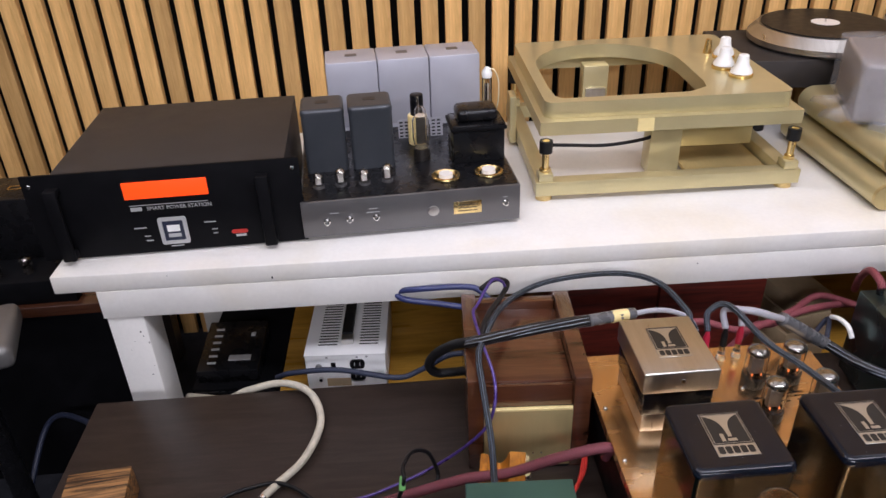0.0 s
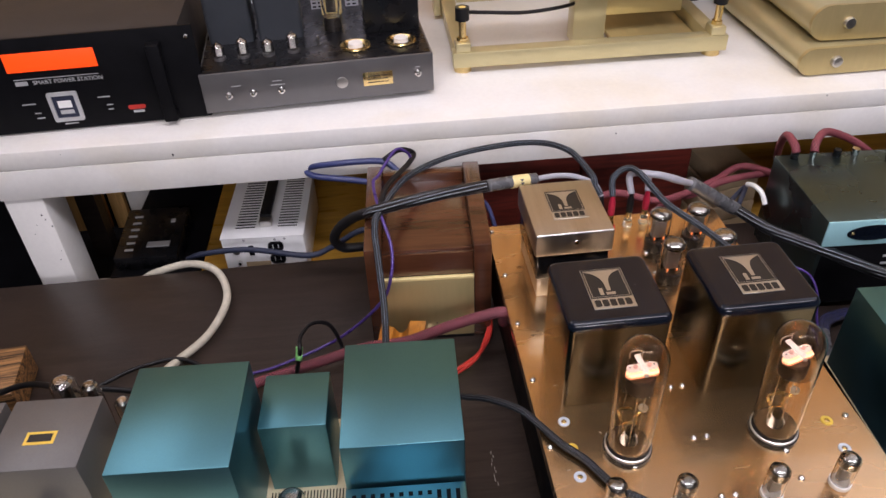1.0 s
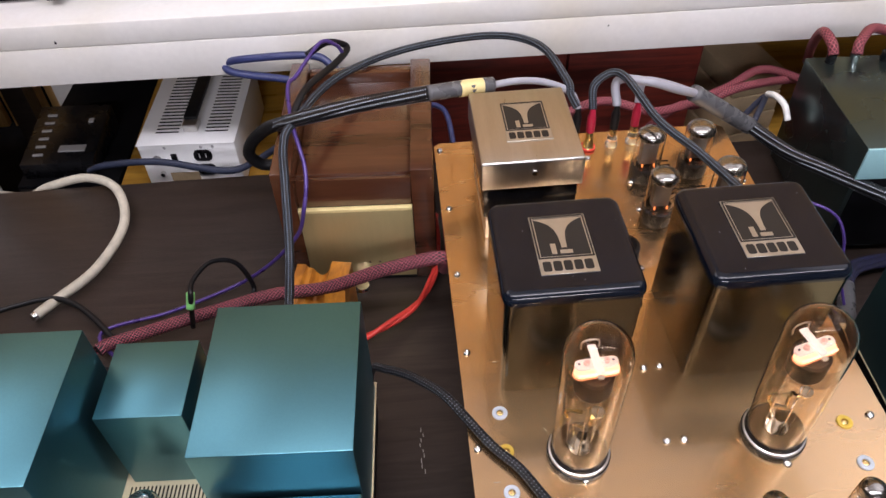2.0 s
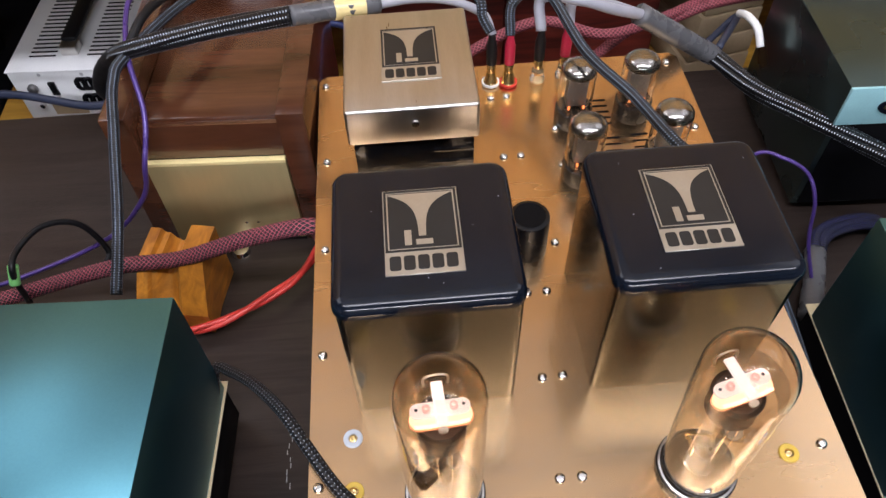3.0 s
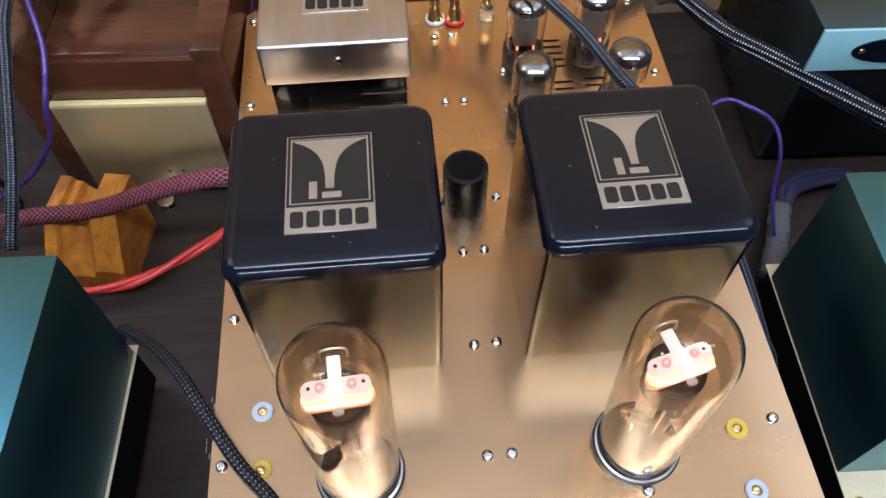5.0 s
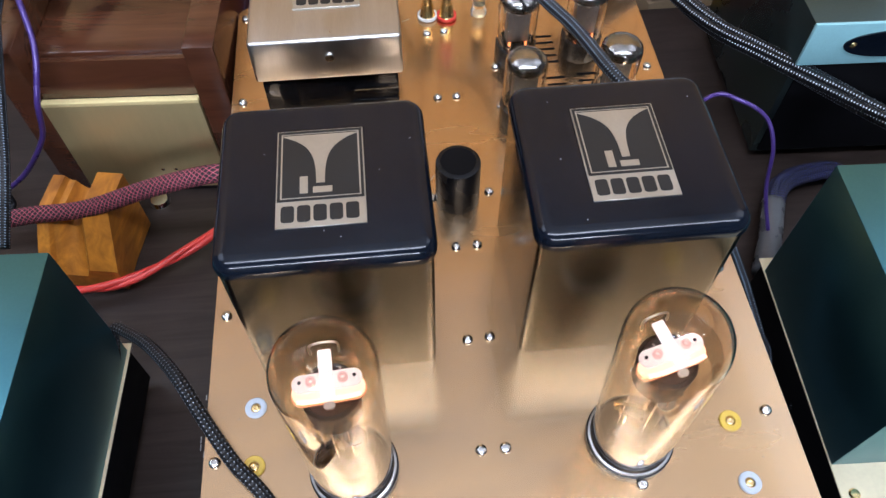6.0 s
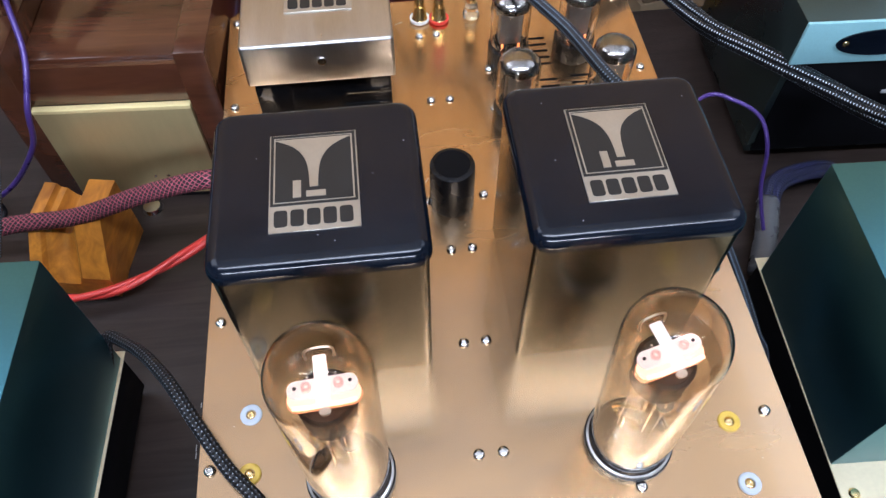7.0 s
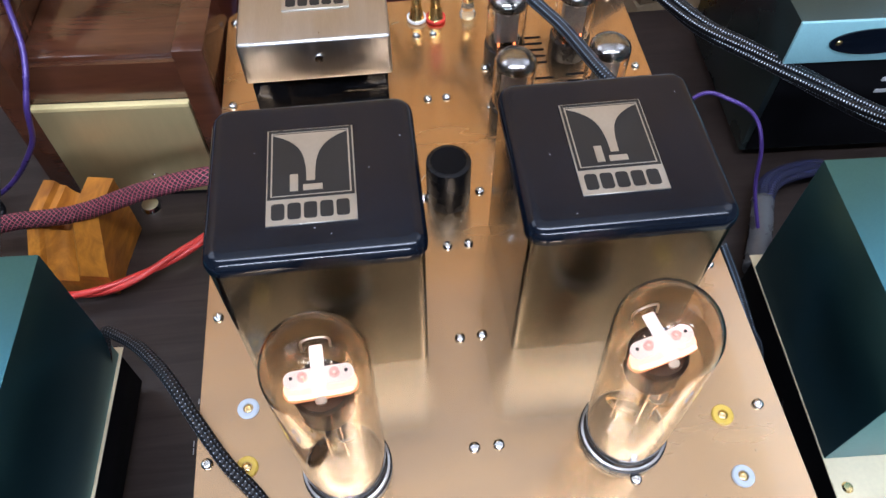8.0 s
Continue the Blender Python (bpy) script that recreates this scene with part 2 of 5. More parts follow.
BLUE_SLEEVE = mat("blue_sleeve", (0.032, 0.042, 0.13), 0.35, 0.0, 0.1, 60, 0.05, 500)
NAVY = mat("navy_sleeve", (0.016, 0.022, 0.045), 0.5, 0.0, 0.1, 60, 0.05, 500)
IVORY_CABLE = mat("ivory_cable", (0.50, 0.46, 0.37), 0.5, 0, 0.12, 80, 0.1, 500)
BLACK_RUBBER = mat("black_rubber", (0.007, 0.007, 0.008), 0.45, 0, 0.2, 60, 0.05, 500, spec=0.3)
GREY_WIRE = mat("grey_wire", (0.36, 0.36, 0.40), 0.45, 0, 0.06, 60, 0.05, 300)
GREY_SHRINK = mat("grey_shrink_tube", (0.10, 0.10, 0.105), 0.28, 0, 0.1, 60, 0.05, 300)
RED_RUBBER = mat("red_rubber", (0.72, 0.055, 0.04), 0.32, 0, 0.08, 60, 0.05, 300)
CRIMSON = mat("crimson_plug", (0.45, 0.02, 0.05), 0.3, 0, 0.08, 60, 0.05, 300)
GREEN_TAG = mat("pale_green_tag", (0.22, 0.62, 0.20), 0.4, 0, 0.06, 60, 0.05, 300)
CARPET = mat("dark_grey_carpet", (0.022, 0.023, 0.028), 0.95, 0, 0.25, 20, 0.5, 500, spec=0.1)
# unseen walls, kept dark so that little light bounces from the sides
WALL_PAINT = mat("unseen_dark_wall", (0.16, 0.155, 0.15), 0.8, 0, 0.05, 6, 0.1, 150)
PLASTER = mat("white_plaster", (0.66, 0.65, 0.63), 0.85, 0, 0.05, 6, 0.1, 150)
RED_LABEL = mat("red_print", (0.5, 0.03, 0.02), 0.4, 0, 0.05, 60, 0.02, 300)
GREY_PRINT = mat("grey_print", (0.42, 0.42, 0.42), 0.5, 0, 0.05, 60, 0.02, 300)
DARK_PRINT = mat("black_print", (0.012, 0.012, 0.012), 0.4, 0, 0.1, 60, 0.02, 300)
YELLOW_PRINT = mat("yellow_label", (0.75, 0.50, 0.07), 0.4, 0, 0.05, 60, 0.02, 300)
PAPER = mat("brown_paper", (0.40, 0.29, 0.17), 0.8, 0, 0.1, 20, 0.1, 200)
BAGBOX = mat("grey_packed_box", (0.19, 0.165, 0.16), 0.5, 0, 0.2, 20, 0.1, 200)
FILM_WRAP = mat("crumpled_clear_wrap", (0.75, 0.75, 0.78), 0.14, 0, 0.05, 30, 0.3, 60)
FILM_WRAP.node_tree.nodes["Principled BSDF"].inputs["Alpha"].default_value = 0.17


# ---- building helpers ----
def part(name, bm, material, parent, label="", smooth=40):
    """Links a bmesh as one mesh object under a thing or a part."""
    me = bpy.data.meshes.new(name)
    bmesh.ops.recalc_face_normals(bm, faces=bm.faces)
    bm.to_mesh(me)
    bm.free()
    me.materials.append(material)
    for p in me.polygons:
        p.use_smooth = True
    me.set_sharp_from_angle(angle=radians(smooth))
    ob = new(name, me)
    ob.parent = parent
    return tagged(ob, label)


def share(name, me, parent, m):
    """One more piece on a mesh that is already there."""
    ob = new(name, me)
    ob.parent = parent
    ob.matrix_basis = m
    return ob


def thing(name, label, category, m=None, group="", kind=""):
    ob = new(name)
    ob.empty_display_size = 0.02
    if m is not None:
        ob.matrix_world = m
    return tagged(ob, label, category, group, kind)


def box(x0, x1, y0, y1, z0, z1, bev=0.0, seg=2, bm=None):
    bm = bm or bmesh.new()
    made = bmesh.ops.create_cube(bm, size=1)["verts"]
    for v in made:
        v.co = Vector((x0 if v.co.x < 0 else x1, y0 if v.co.y < 0 else y1, z0 if v.co.z < 0 else z1))
    if bev:
        es = list({e for v in made for e in v.link_edges})
        bmesh.ops.bevel(bm, geom=es, offset=bev, segments=seg, affect="EDGES", profile=0.5, clamp_overlap=True)
    return bm


def lathe(profile, x=0.0, y=0.0, seg=32, bm=None):
    """Turns (radius, height) pairs round an upright axis."""
    bm = bm or bmesh.new()
    rings = []
    for r, z in profile:
        if r < 1e-5:
            rings.append([bm.verts.new((x, y, z))])
        else:
            rings.append([bm.verts.new((x + r * math.cos(2 * math.pi * i / seg), y + r * math.sin(2 * math.pi * i / seg), z)) for i in range(seg)])
    for a, b in zip(rings, rings[1:]):
        for i in range(seg):
            j = (i + 1) % seg
            quad = [a[0] if len(a) == 1 else a[i], a[0] if len(a) == 1 else a[j], b[0] if len(b) == 1 else b[j], b[0] if len(b) == 1 else b[i]]
            quad = list(dict.fromkeys(quad))
            if len(quad) > 2:
                bm.faces.new(quad)
    bmesh.ops.remove_doubles(bm, verts=bm.verts, dist=1e-6)
    return bm


def cyl(x, y, z0, z1, r, r2=None, seg=24, bev=0.0, bm=None):
    r2 = r if r2 is None else r2
    if bev:
        prof = [(0, z0), (r, z0), (r2, z1 - bev), (r2 - bev * 0.3, z1 - bev * 0.3), (r2 - bev, z1), (0, z1)]
    else:
        prof = [(0, z0), (r, z0), (r2, z1), (0, z1)]
    return lathe(prof, x, y, seg, bm)


def prism(points, z0, z1, bm=None):
    """An upright prism over a flat outline."""
    bm = bm or bmesh.new()
    lo = [bm.verts.new((x, y, z0)) for x, y in points]
    hi = [bm.verts.new((x, y, z1)) for x, y in points]
    bm.faces.new(lo)
    bm.faces.new(hi)
    n = len(points)
    for i in range(n):
        j = (i + 1) % n
        bm.faces.new((lo[i], lo[j], hi[j], hi[i]))
    return bm


def rounded(x0, x1, y0, y1, r, seg=6):
    """Outline of a rectangle with round corners."""
    pts = []
    for cx, cy, a in ((x1 - r, y1 - r, 0), (x0 + r, y1 - r, 90), (x0 + r, y0 + r, 180), (x1 - r, y0 + r, 270)):
        for i in range(seg + 1):
            t = radians(a + 90 * i / seg)
            pts.append((cx + r * math.cos(t), cy + r * math.sin(t)))
    return pts


def holed(outer, inner, z0, z1):
    """A plate with a hole through it."""
    bm = bmesh.new()
    edges = []
    for loop in (outer, inner):
        vs = [bm.verts.new((x, y, z0)) for x, y in loop]
        edges += [bm.edges.new((vs[i], vs[(i + 1) % len(vs)])) for i in range(len(vs))]
    bmesh.ops.triangle_fill(bm, edges=edges, use_beauty=True)
    made = bmesh.ops.extrude_face_region(bm, geom=list(bm.faces))["geom"]
    for v in made:
        if isinstance(v, bmesh.types.BMVert):
            v.co.z = z1
    return bm


def spline(pts, steps=10):
    """A smooth line through the points (Catmull-Rom)."""
    p = [Vector(q) for q in pts]
    p = [2 * p[0] - p[1]] + p + [2 * p[-1] - p[-2]]
    out = []
    for i in range(1, len(p) - 2):
        for k in range(steps):
            t = k / steps
            a, b, c, d = p[i - 1], p[i], p[i + 1], p[i + 2]
            out.append(0.5 * ((2 * b) + (c - a) * t + (2 * a - 5 * b + 4 * c - d) * t * t + (3 * b - a - 3 * c + d) * t ** 3))
    out.append(p[-2])
    return out


def sweep(name, pts, r, material, parent, label="", seg=12, steps=10):
    """A round cable along a smooth line, with its girth and length in the UV map."""
    line = spline(pts, steps)
    me = bpy.data.meshes.new(name)
    verts, faces, uvs = [], [], []
    side = None
    length = 0.0
    lens = []
    for i, p in enumerate(line):
        tan = (line[min(i + 1, len(line) - 1)] - line[max(i - 1, 0)]).normalized()
        if side is None:
            side = tan.orthogonal().normalized()
        side = (side - tan * side.dot(tan)).normalized()
        up = tan.cross(side)
        length += (p - line[i - 1]).length if i else 0.0
        lens.append(length)
        for k in range(seg):
            a = 2 * math.pi * k / seg
            verts.append(p + r * (side * math.cos(a) + up * math.sin(a)))
    for i in range(len(line) - 1):
        for k in range(seg):
            j = (k + 1) % seg
            faces.append((i * seg + k, i * seg + j, (i + 1) * seg + j, (i + 1) * seg + k))
            uvs += [(k / seg, lens[i]), ((k + 1) / seg, lens[i]), ((k + 1) / seg, lens[i + 1]), (k / seg, lens[i + 1])]
    faces.append(tuple(range(seg - 1, -1, -1)))
    faces.append(tuple(range((len(line) - 1) * seg, len(line) * seg)))
    uvs += [(0, 0)] * (2 * seg)
    me.from_pydata(verts, [], faces)
    layer = me.uv_layers.new(name="UVMap")
    for lp, uv in zip(layer.data, uvs):
        lp.uv = uv
    me.materials.append(material)
    for p in me.polygons:
        p.use_smooth = True
    ob = new(name, me)
    ob.parent = parent
    return tagged(ob, label)


def cable(name, label, pts, r, material, category="cable", group="", seg=12):
    return tagged(sweep(name, pts, r, material, None, "", seg), label, category, group)


def stranded(name, label, pts, radius, count, strand_r, material, twist=9.0, category="cable", squash=0.62):
    """A flat bundle of thin strands that turn slowly round one another."""
    line = spline(pts, 10)
    bundle = thing(name, label, category)
    for n in range(count):
        run, out = 0.0, []
        for i, p in enumerate(line):
            tan = (line[min(i + 1, len(line) - 1)] - line[max(i - 1, 0)]).normalized()
            side = tan.cross(Vector((0, 0, 1))).normalized()
            up = side.cross(tan)
            run += (p - line[i - 1]).length if i else 0.0
            a = 2 * math.pi * n / count + run * twist
            out.append(p + side * (radius * math.cos(a)) + up * (radius * squash * math.sin(a)))
        sweep("strand", out, strand_r, material, bundle, "", 8, 1)
    return bundle


def letters(name, text, size, material, parent, m, label=""):
    """Raised lettering in the built-in font."""
    cu = bpy.data.curves.new(name, "FONT")
    cu.body, cu.size, cu.extrude, cu.align_x, cu.align_y = text, size, 0.0003, "CENTER", "CENTER"
    tmp = bpy.data.objects.new(name, cu)
    me = bpy.data.meshes.new_from_object(tmp)
    bpy.data.objects.remove(tmp)
    bpy.data.curves.remove(cu)
    me.materials.clear()
    me.materials.append(material)
    ob = new(name, me)
    ob.parent = parent
    ob.matrix_basis = m
    return tagged(ob, label)


# ---- room ----
def slab_thing(name, bm, material, label, category, kind="structure"):
    return tagged(part(name, bm, material, None), label, category, "", kind)


slab_thing("floor", box(-3, 3, -2.6, 2.6, -0.1, 0), CARPET, "dark grey carpet under the tables", "floor")
# unseen shell: pale ceiling bounces light, dark walls hold it back
slab_thing("ceiling", box(-3, 3, -2.6, 2.6, 2.6, 2.7), PLASTER, "unseen off-white ceiling that bounces light down", "ceiling")
slab_thing("wall_west", box(-3.1, -3, -2.6, 2.6, 0, 2.6), WALL_PAINT, "unseen dark grey wall that cuts side light", "wall")
slab_thing("wall_east", box(3, 3.1, -2.6, 2.6, 0, 2.6), WALL_PAINT, "unseen dark grey wall that cuts side light", "wall")
slab_thing("wall_south", box(-3, 3, -2.7, -2.6, 0, 2.6), WALL_PAINT, "unseen dark grey wall that cuts side light", "wall")
WALL = pose(0, 2.20, 0, 0, 0, 2.0)
wall_north = thing("wall_north", "acoustic wall of oak slats on black felt", "wall", WALL, "", "structure")
part("felt_panel", box(-3.1, 3.1, 0.012, 0.11, 0, 2.6), FELT, wall_north, "black felt backing")

# ---- white bench ----
BENCH = pose(0, 1.425, 0, 0, 0, 2.0)
bench = thing("bench", "white painted wooden bench with square legs and scuffed edges", "bench", BENCH)
part("tabletop", box(-0.90, 1.35, -0.006, 0.62, 0.655, 0.690, 0.003), WHITE_PAINT, bench)
part("apron", box(-0.83, 1.28, -0.0056, 0.03, 0.597, 0.6545, 0.002), WHITE_PAINT, bench)
for lx in (-0.828, 1.21):
    for ly in (0.0305, 0.53):
        part("leg", box(lx, lx + 0.066, ly - 0.0300, ly + 0.05, 0.0, 0.5965, 0.003), WHITE_PAINT, bench)
# added black sheet standing in for the shade under the bench
part("shade_sheet", box(-0.83, 1.28, 0.585, 0.597, 0.02, 0.5965), BLACK_MATT, bench, "added black sheet for the dark behind the lower shelf")
part("lower_shelf", box(-0.565, 1.2, 0.05, 0.60, 0.305, 0.33, 0.002), YELLOWBOARD, bench, "yellow varnished lower shelf board")

random.seed(11)
for cx, cz in ((0.246, 0.640), (-0.775, 0.56), (-0.772, 0.55), (-0.79, 0.54), (-0.765, 0.535), (-0.80, 0.52), (-0.768, 0.48), (-0.775, 0.46), (-0.52, 0.664), (0.62, 0.685), (-0.70, 0.68)):
    r = random.uniform(0.0006, 0.0016)
    chip = lathe([(0, 0), (r, 0), (r * 0.6, 0.0004), (0, 0.0005)], seg=7)
    part("chip", chip, BLACK_MATT, bench, "dark chip in the paint").matrix_basis = pose(cx, (-0.0059 if cz > 0.595 and cz < 0.655 else -0.0063 if cz > 0.65 else 0.0002), cz, 90, 0, 0) @ Matrix.Diagonal((1, random.uniform(1, 1.8), 1, 1))

# ---- dark low table ----
table = thing("low_table", "dark-stained wooden low table with scratched satin top", "table", pose(0, 1.31, 0, 0, 0, 2.4))
part("tabletop", box(-0.836, 1.1, -0.95, 0.02, 0.445, 0.485, 0.003), TABLE, table)
for lx in (-0.80, 1.0):
    for ly in (-0.92, -0.07):
        part("leg", box(lx, lx + 0.06, ly, ly + 0.06, 0, 0.4445, 0.003), TABLE, table)
table_scratch = bmesh.new()
random.seed(4)
for i in range(9):
    sx = -0.055 + 0.002 * math.sin(i * 1.7)
    box(sx, sx + 0.0007, -0.425 - i * 0.006, -0.421 - i * 0.006 + random.uniform(0, 0.0015), 0.4851, 0.4853, bm=table_scratch)
part("scratch", table_scratch, GREY_PRINT, table, "pale worn scratch")

# ---- copper valve amplifier ----
AMP = pose(0.008, 0.80, 0, 0, 0, 2.6)
AMP_INV = AMP.inverted()


def al(x, y):
    """A place on the plan in the copper amplifier's own axes."""
    v = AMP_INV @ Vector((x, y, 0))
    return v.x, v.y


PZ = 0.62
amp = thing("valve_amplifier", "copper-topped valve amplifier with black transformer cans, switched on", "amplifier", AMP)
part("chassis", box(0.006, 0.352, -0.165, 0.394, 0.500, 0.6145, 0.003), BLACK_MATT, amp, "dark painted chassis")
plate_bm = prism(rounded(0.0, 0.358, -0.172, 0.400, 0.006), 0.606, PZ)
bmesh.ops.bevel(plate_bm, geom=[e for e in plate_bm.edges if all(v.co.z > PZ - 1e-4 for v in e.verts)], offset=0.002, segments=3, affect="EDGES")
part("top_plate", plate_bm, COPPER, amp, "brushed copper top plate")
for fx in (0.03, 0.325):
    for fy in (-0.13, 0.36):
        part("foot", cyl(fx, fy, 0.4852, 0.4998, 0.02, bev=0.003), BLACK_RUBBER, amp)


def emblem(parent, cx, cy, z, s=1.0):
    """Silver badge with a dark field, a horn shape and a band of dark bars."""
    w, h = 0.047 * s, 0.066 * s
    x0, y0 = cx - w / 2, cy - h / 2
    badge = part("badge", box(x0, x0 + w, y0, y0 + h, z, z + 0.0009, 0.0002, 1), EMBLEM, parent, "silver badge with a horn shape")
    band = h * 0.255
    t = w * 0.016
    zz = z + 0.0009
    # dark outer line, silver line, dark field
    part("dark_field", holed([(x0 + t, y0 + band), (x0 + w - t, y0 + band), (x0 + w - t, y0 + h - t), (x0 + t, y0 + h - t)],
                             [(x0 + 3 * t, y0 + band + 2 * t), (x0 + w - 3 * t, y0 + band + 2 * t), (x0 + w - 3 * t, y0 + h - 3 * t), (x0 + 3 * t, y0 + h - 3 * t)], zz, zz + 0.0003), DARK_PRINT, badge)
    fx0, fx1, fy0, fy1 = x0 + 4.2 * t, x0 + w - 4.2 * t, y0 + band + 3.2 * t, y0 + h - 4.2 * t
    part("dark_field", box(fx0, fx1, fy0, fy1, zz, zz + 0.0003), DARK_PRINT, badge)
    fw, fh = fx1 - fx0, fy1 - fy0
    mx = (fx0 + fx1) / 2
    horn = []
    for i in range(13):
        u = i / 12
        half = fw * (0.46 * math.exp(-3.6 * u) * (1 - u) + 0.055)
        horn.append((u, half))
    pts = [(mx + hw, fy1 - fh * (0.02 + 0.78 * u)) for u, hw in horn] + [(mx - hw, fy1 - fh * (0.02 + 0.78 * u)) for u, hw in reversed(horn)]
    part("horn_shape", prism(pts, zz + 0.0003, zz + 0.0006), EMBLEM, badge)
    part("upright_bar", box(mx - fw * 0.27, mx - fw * 0.165, fy0 + fh * 0.05, fy0 + fh * 0.31, zz + 0.0003, zz + 0.0006), EMBLEM, badge)
    part("flat_bar", box(mx - fw * 0.10, mx + fw * 0.15, fy0 + fh * 0.05, fy0 + fh * 0.14, zz + 0.0003, zz + 0.0006), EMBLEM, badge)
    lw = w / 5.6
    for i in range(5):
        bx = x0 + w * 0.06 + i * lw
        part("dark_bar", prism(rounded(bx, bx + lw * 0.82, y0 + band * 0.2, y0 + band * 0.82, lw * 0.2, 3), zz, zz + 0.0003), DARK_PRINT, badge)
    return badge


def loft(x0, x1, y0, y1, r, profile, seg=6):
    """A box with round corners, its outline drawn in by (inset, height) steps from bottom to top."""
    bm = bmesh.new()
    rings = []
    for inset, z in profile:
        rr = max(r - inset, 0.0008)
        rings.append([bm.verts.new((x, y, z)) for x, y in rounded(x0 + inset, x1 - inset, y0 + inset, y1 - inset, rr, seg)])
    n = len(rings[0])
    for a, b in zip(rings, rings[1:]):
        for i in range(n):
            j = (i + 1) % n
            bm.faces.new((a[i], a[j], b[j], b[i]))
    bm.faces.new(rings[0])
    bm.faces.new(rings[-1])
    return bm


def soft_lid(x0, x1, y0, y1, r, z0, z1, edge):
    """A flat lid with a rolled upper edge."""
    roll = [(edge * (1 - math.cos(radians(a))), z1 - edge + edge * math.sin(radians(a))) for a in range(0, 91, 15)]
    return loft(x0, x1, y0, y1, r, [(0.0, z0)] + roll + [(edge + 0.0015, z1)])


def transformer_can(x0, x1, y0, y1, z1):
    can_body = prism(rounded(x0 + 0.002, x1 - 0.002, y0 + 0.002, y1 - 0.002, 0.006), PZ + 0.0002, z1 - 0.010)
    can = part("transformer_can", can_body, CAN_BODY, amp, "burnished metal transformer can")
    lid = soft_lid(x0, x1, y0, y1, 0.011, z1 - 0.010, z1, 0.0075)
    part("lid", lid, CAN_TOP, can, "glossy black lid")
    emblem_holder = part("badge_seat", box((x0 + x1) / 2 - 0.020, (x0 + x1) / 2 + 0.020, (y0 + y1) / 2 - 0.025, (y0 + y1) / 2 + 0.030, z1 - 0.0008, z1 + 0.0001), CAN_TOP, amp)
    emblem(emblem_holder, (x0 + x1) / 2 - 0.001, (y0 + y1) / 2 - 0.001, z1 + 0.0001)


transformer_can(0.0315, 0.1464, 0.0375, 0.1485, 0.7490)
transformer_can(0.1962, 0.3105, 0.0375, 0.1495, 0.7505)

# worn specks on the black lids
random.seed(21)
for lx0, lz in ((0.0335, 0.7490), (0.1975, 0.7505)):
    for k in range(5):
        sx, sy, r = lx0 + random.uniform(0.008, 0.104), 0.0375 + random.uniform(0.008, 0.102), random.uniform(0.00012, 0.00038)
        speck = box(-r, r, -r * random.uniform(0.4, 1), r * random.uniform(0.4, 1), 0, 0.00012)
        part("paint_speck", speck, GREY_PRINT, amp).matrix_basis = pose(sx, sy, lz + 0.00005, 0, 0, random.uniform(0, 180))
for k in range(40):
    sx, sy = random.uniform(0.01, 0.35), random.uniform(-0.09, 0.39)
    ln = random.uniform(0.0006, 0.004) if k % 5 == 0 else 0.0005
    part("scuff", box(-ln, ln, -0.00022, 0.00022, 0, 0.0001), EMBLEM, amp).matrix_basis = pose(sx, sy, PZ + 0.00005, 0, 0, random.uniform(0, 180))

# choke in a steel case wrapped with black tape
choke = part("choke_case", box(0.043, 0.133, 0.232, 0.341, PZ + 0.0002, 0.652, 0.001), STEEL, amp, "brushed steel choke case")
part("black_tape", box(0.0405, 0.1355, 0.2295, 0.3435, 0.6521, 0.6925, 0.002), TAPE, choke, "glossy black tape wrapped round the case")
part("cover", box(0.037, 0.139, 0.226, 0.347, 0.6926, 0.727, 0.0022, 3), STEEL, choke, "brushed steel cover")
part("screw", lathe([(0, 0), (0.0035, 0), (0.003, 0.0016), (0, 0.002)], seg=14), CHROME, choke).matrix_basis = pose(0.090, 0.2262, 0.712, 90)
random.seed(15)
for k in range(2):
    zz = 0.664 + k * 0.013
    part("tape_strip", box(0.112 - random.uniform(0, 0.012), 0.1352, 0.2285, 0.2294, zz, zz + random.uniform(0.0035, 0.0055), 0.0003), TAPE, choke)
part("tape_strip", box(0.0408, 0.064, 0.2285, 0.2294, 0.655, 0.6895, 0.0003), TAPE, choke)
badge_seat = part("badge_seat", box(0.075, 0.105, 0.268, 0.315, 0.7262, 0.7271), STEEL, amp)
emblem(badge_seat, 0.090, 0.290, 0.7271, 0.98)

# knob
knob = part("knob", cyl(0.172, 0.1695, PZ + 0.0002, 0.6605, 0.0162, 0.0160, 40, 0.0018), BLACK_PLASTIC, amp, "glossy black bakelite knob")
part("knob_inset", cyl(0.172, 0.1695, 0.6606, 0.6609, 0.0125, seg=40), BLACK_MATT, knob)


def screw_mesh():
    bm = lathe([(0, 0), (0.0036, 0), (0.0034, 0.0016), (0.0026, 0.0024), (0.0016, 0.0025), (0.0014, 0.0012), (0, 0.0012)], seg=14)
    ob = part("screw", bm, CHROME, amp)
    return ob


SCREWS = [(-0.003, 1.185), (0.0042, 1.082), (0.008, 0.983), (0.0121, 0.885), (0.0154, 0.786), (0.0185, 0.69), (0.3519, 0.801), (0.3495, 0.905), (0.3412, 1.1075), (0.335, 1.20),
          (0.1684, 0.9326), (0.1834, 0.9335), (0.1713, 0.8591), (0.1859, 0.8606), (0.1741, 0.7853), (0.1888, 0.786), (0.1535, 0.977), (0.196, 0.9805), (0.1627, 1.0795), (0.1781, 1.0804),
          (0.2131, 1.0671), (0.2132, 1.1132), (0.157, 1.158), (0.172, 1.160), (0.2665, 0.760), (0.1005, 0.7538), (0.1782, 0.711), (0.1929, 0.7118), (0.2677, 0.7252)]
first = screw_mesh()
random.seed(7)
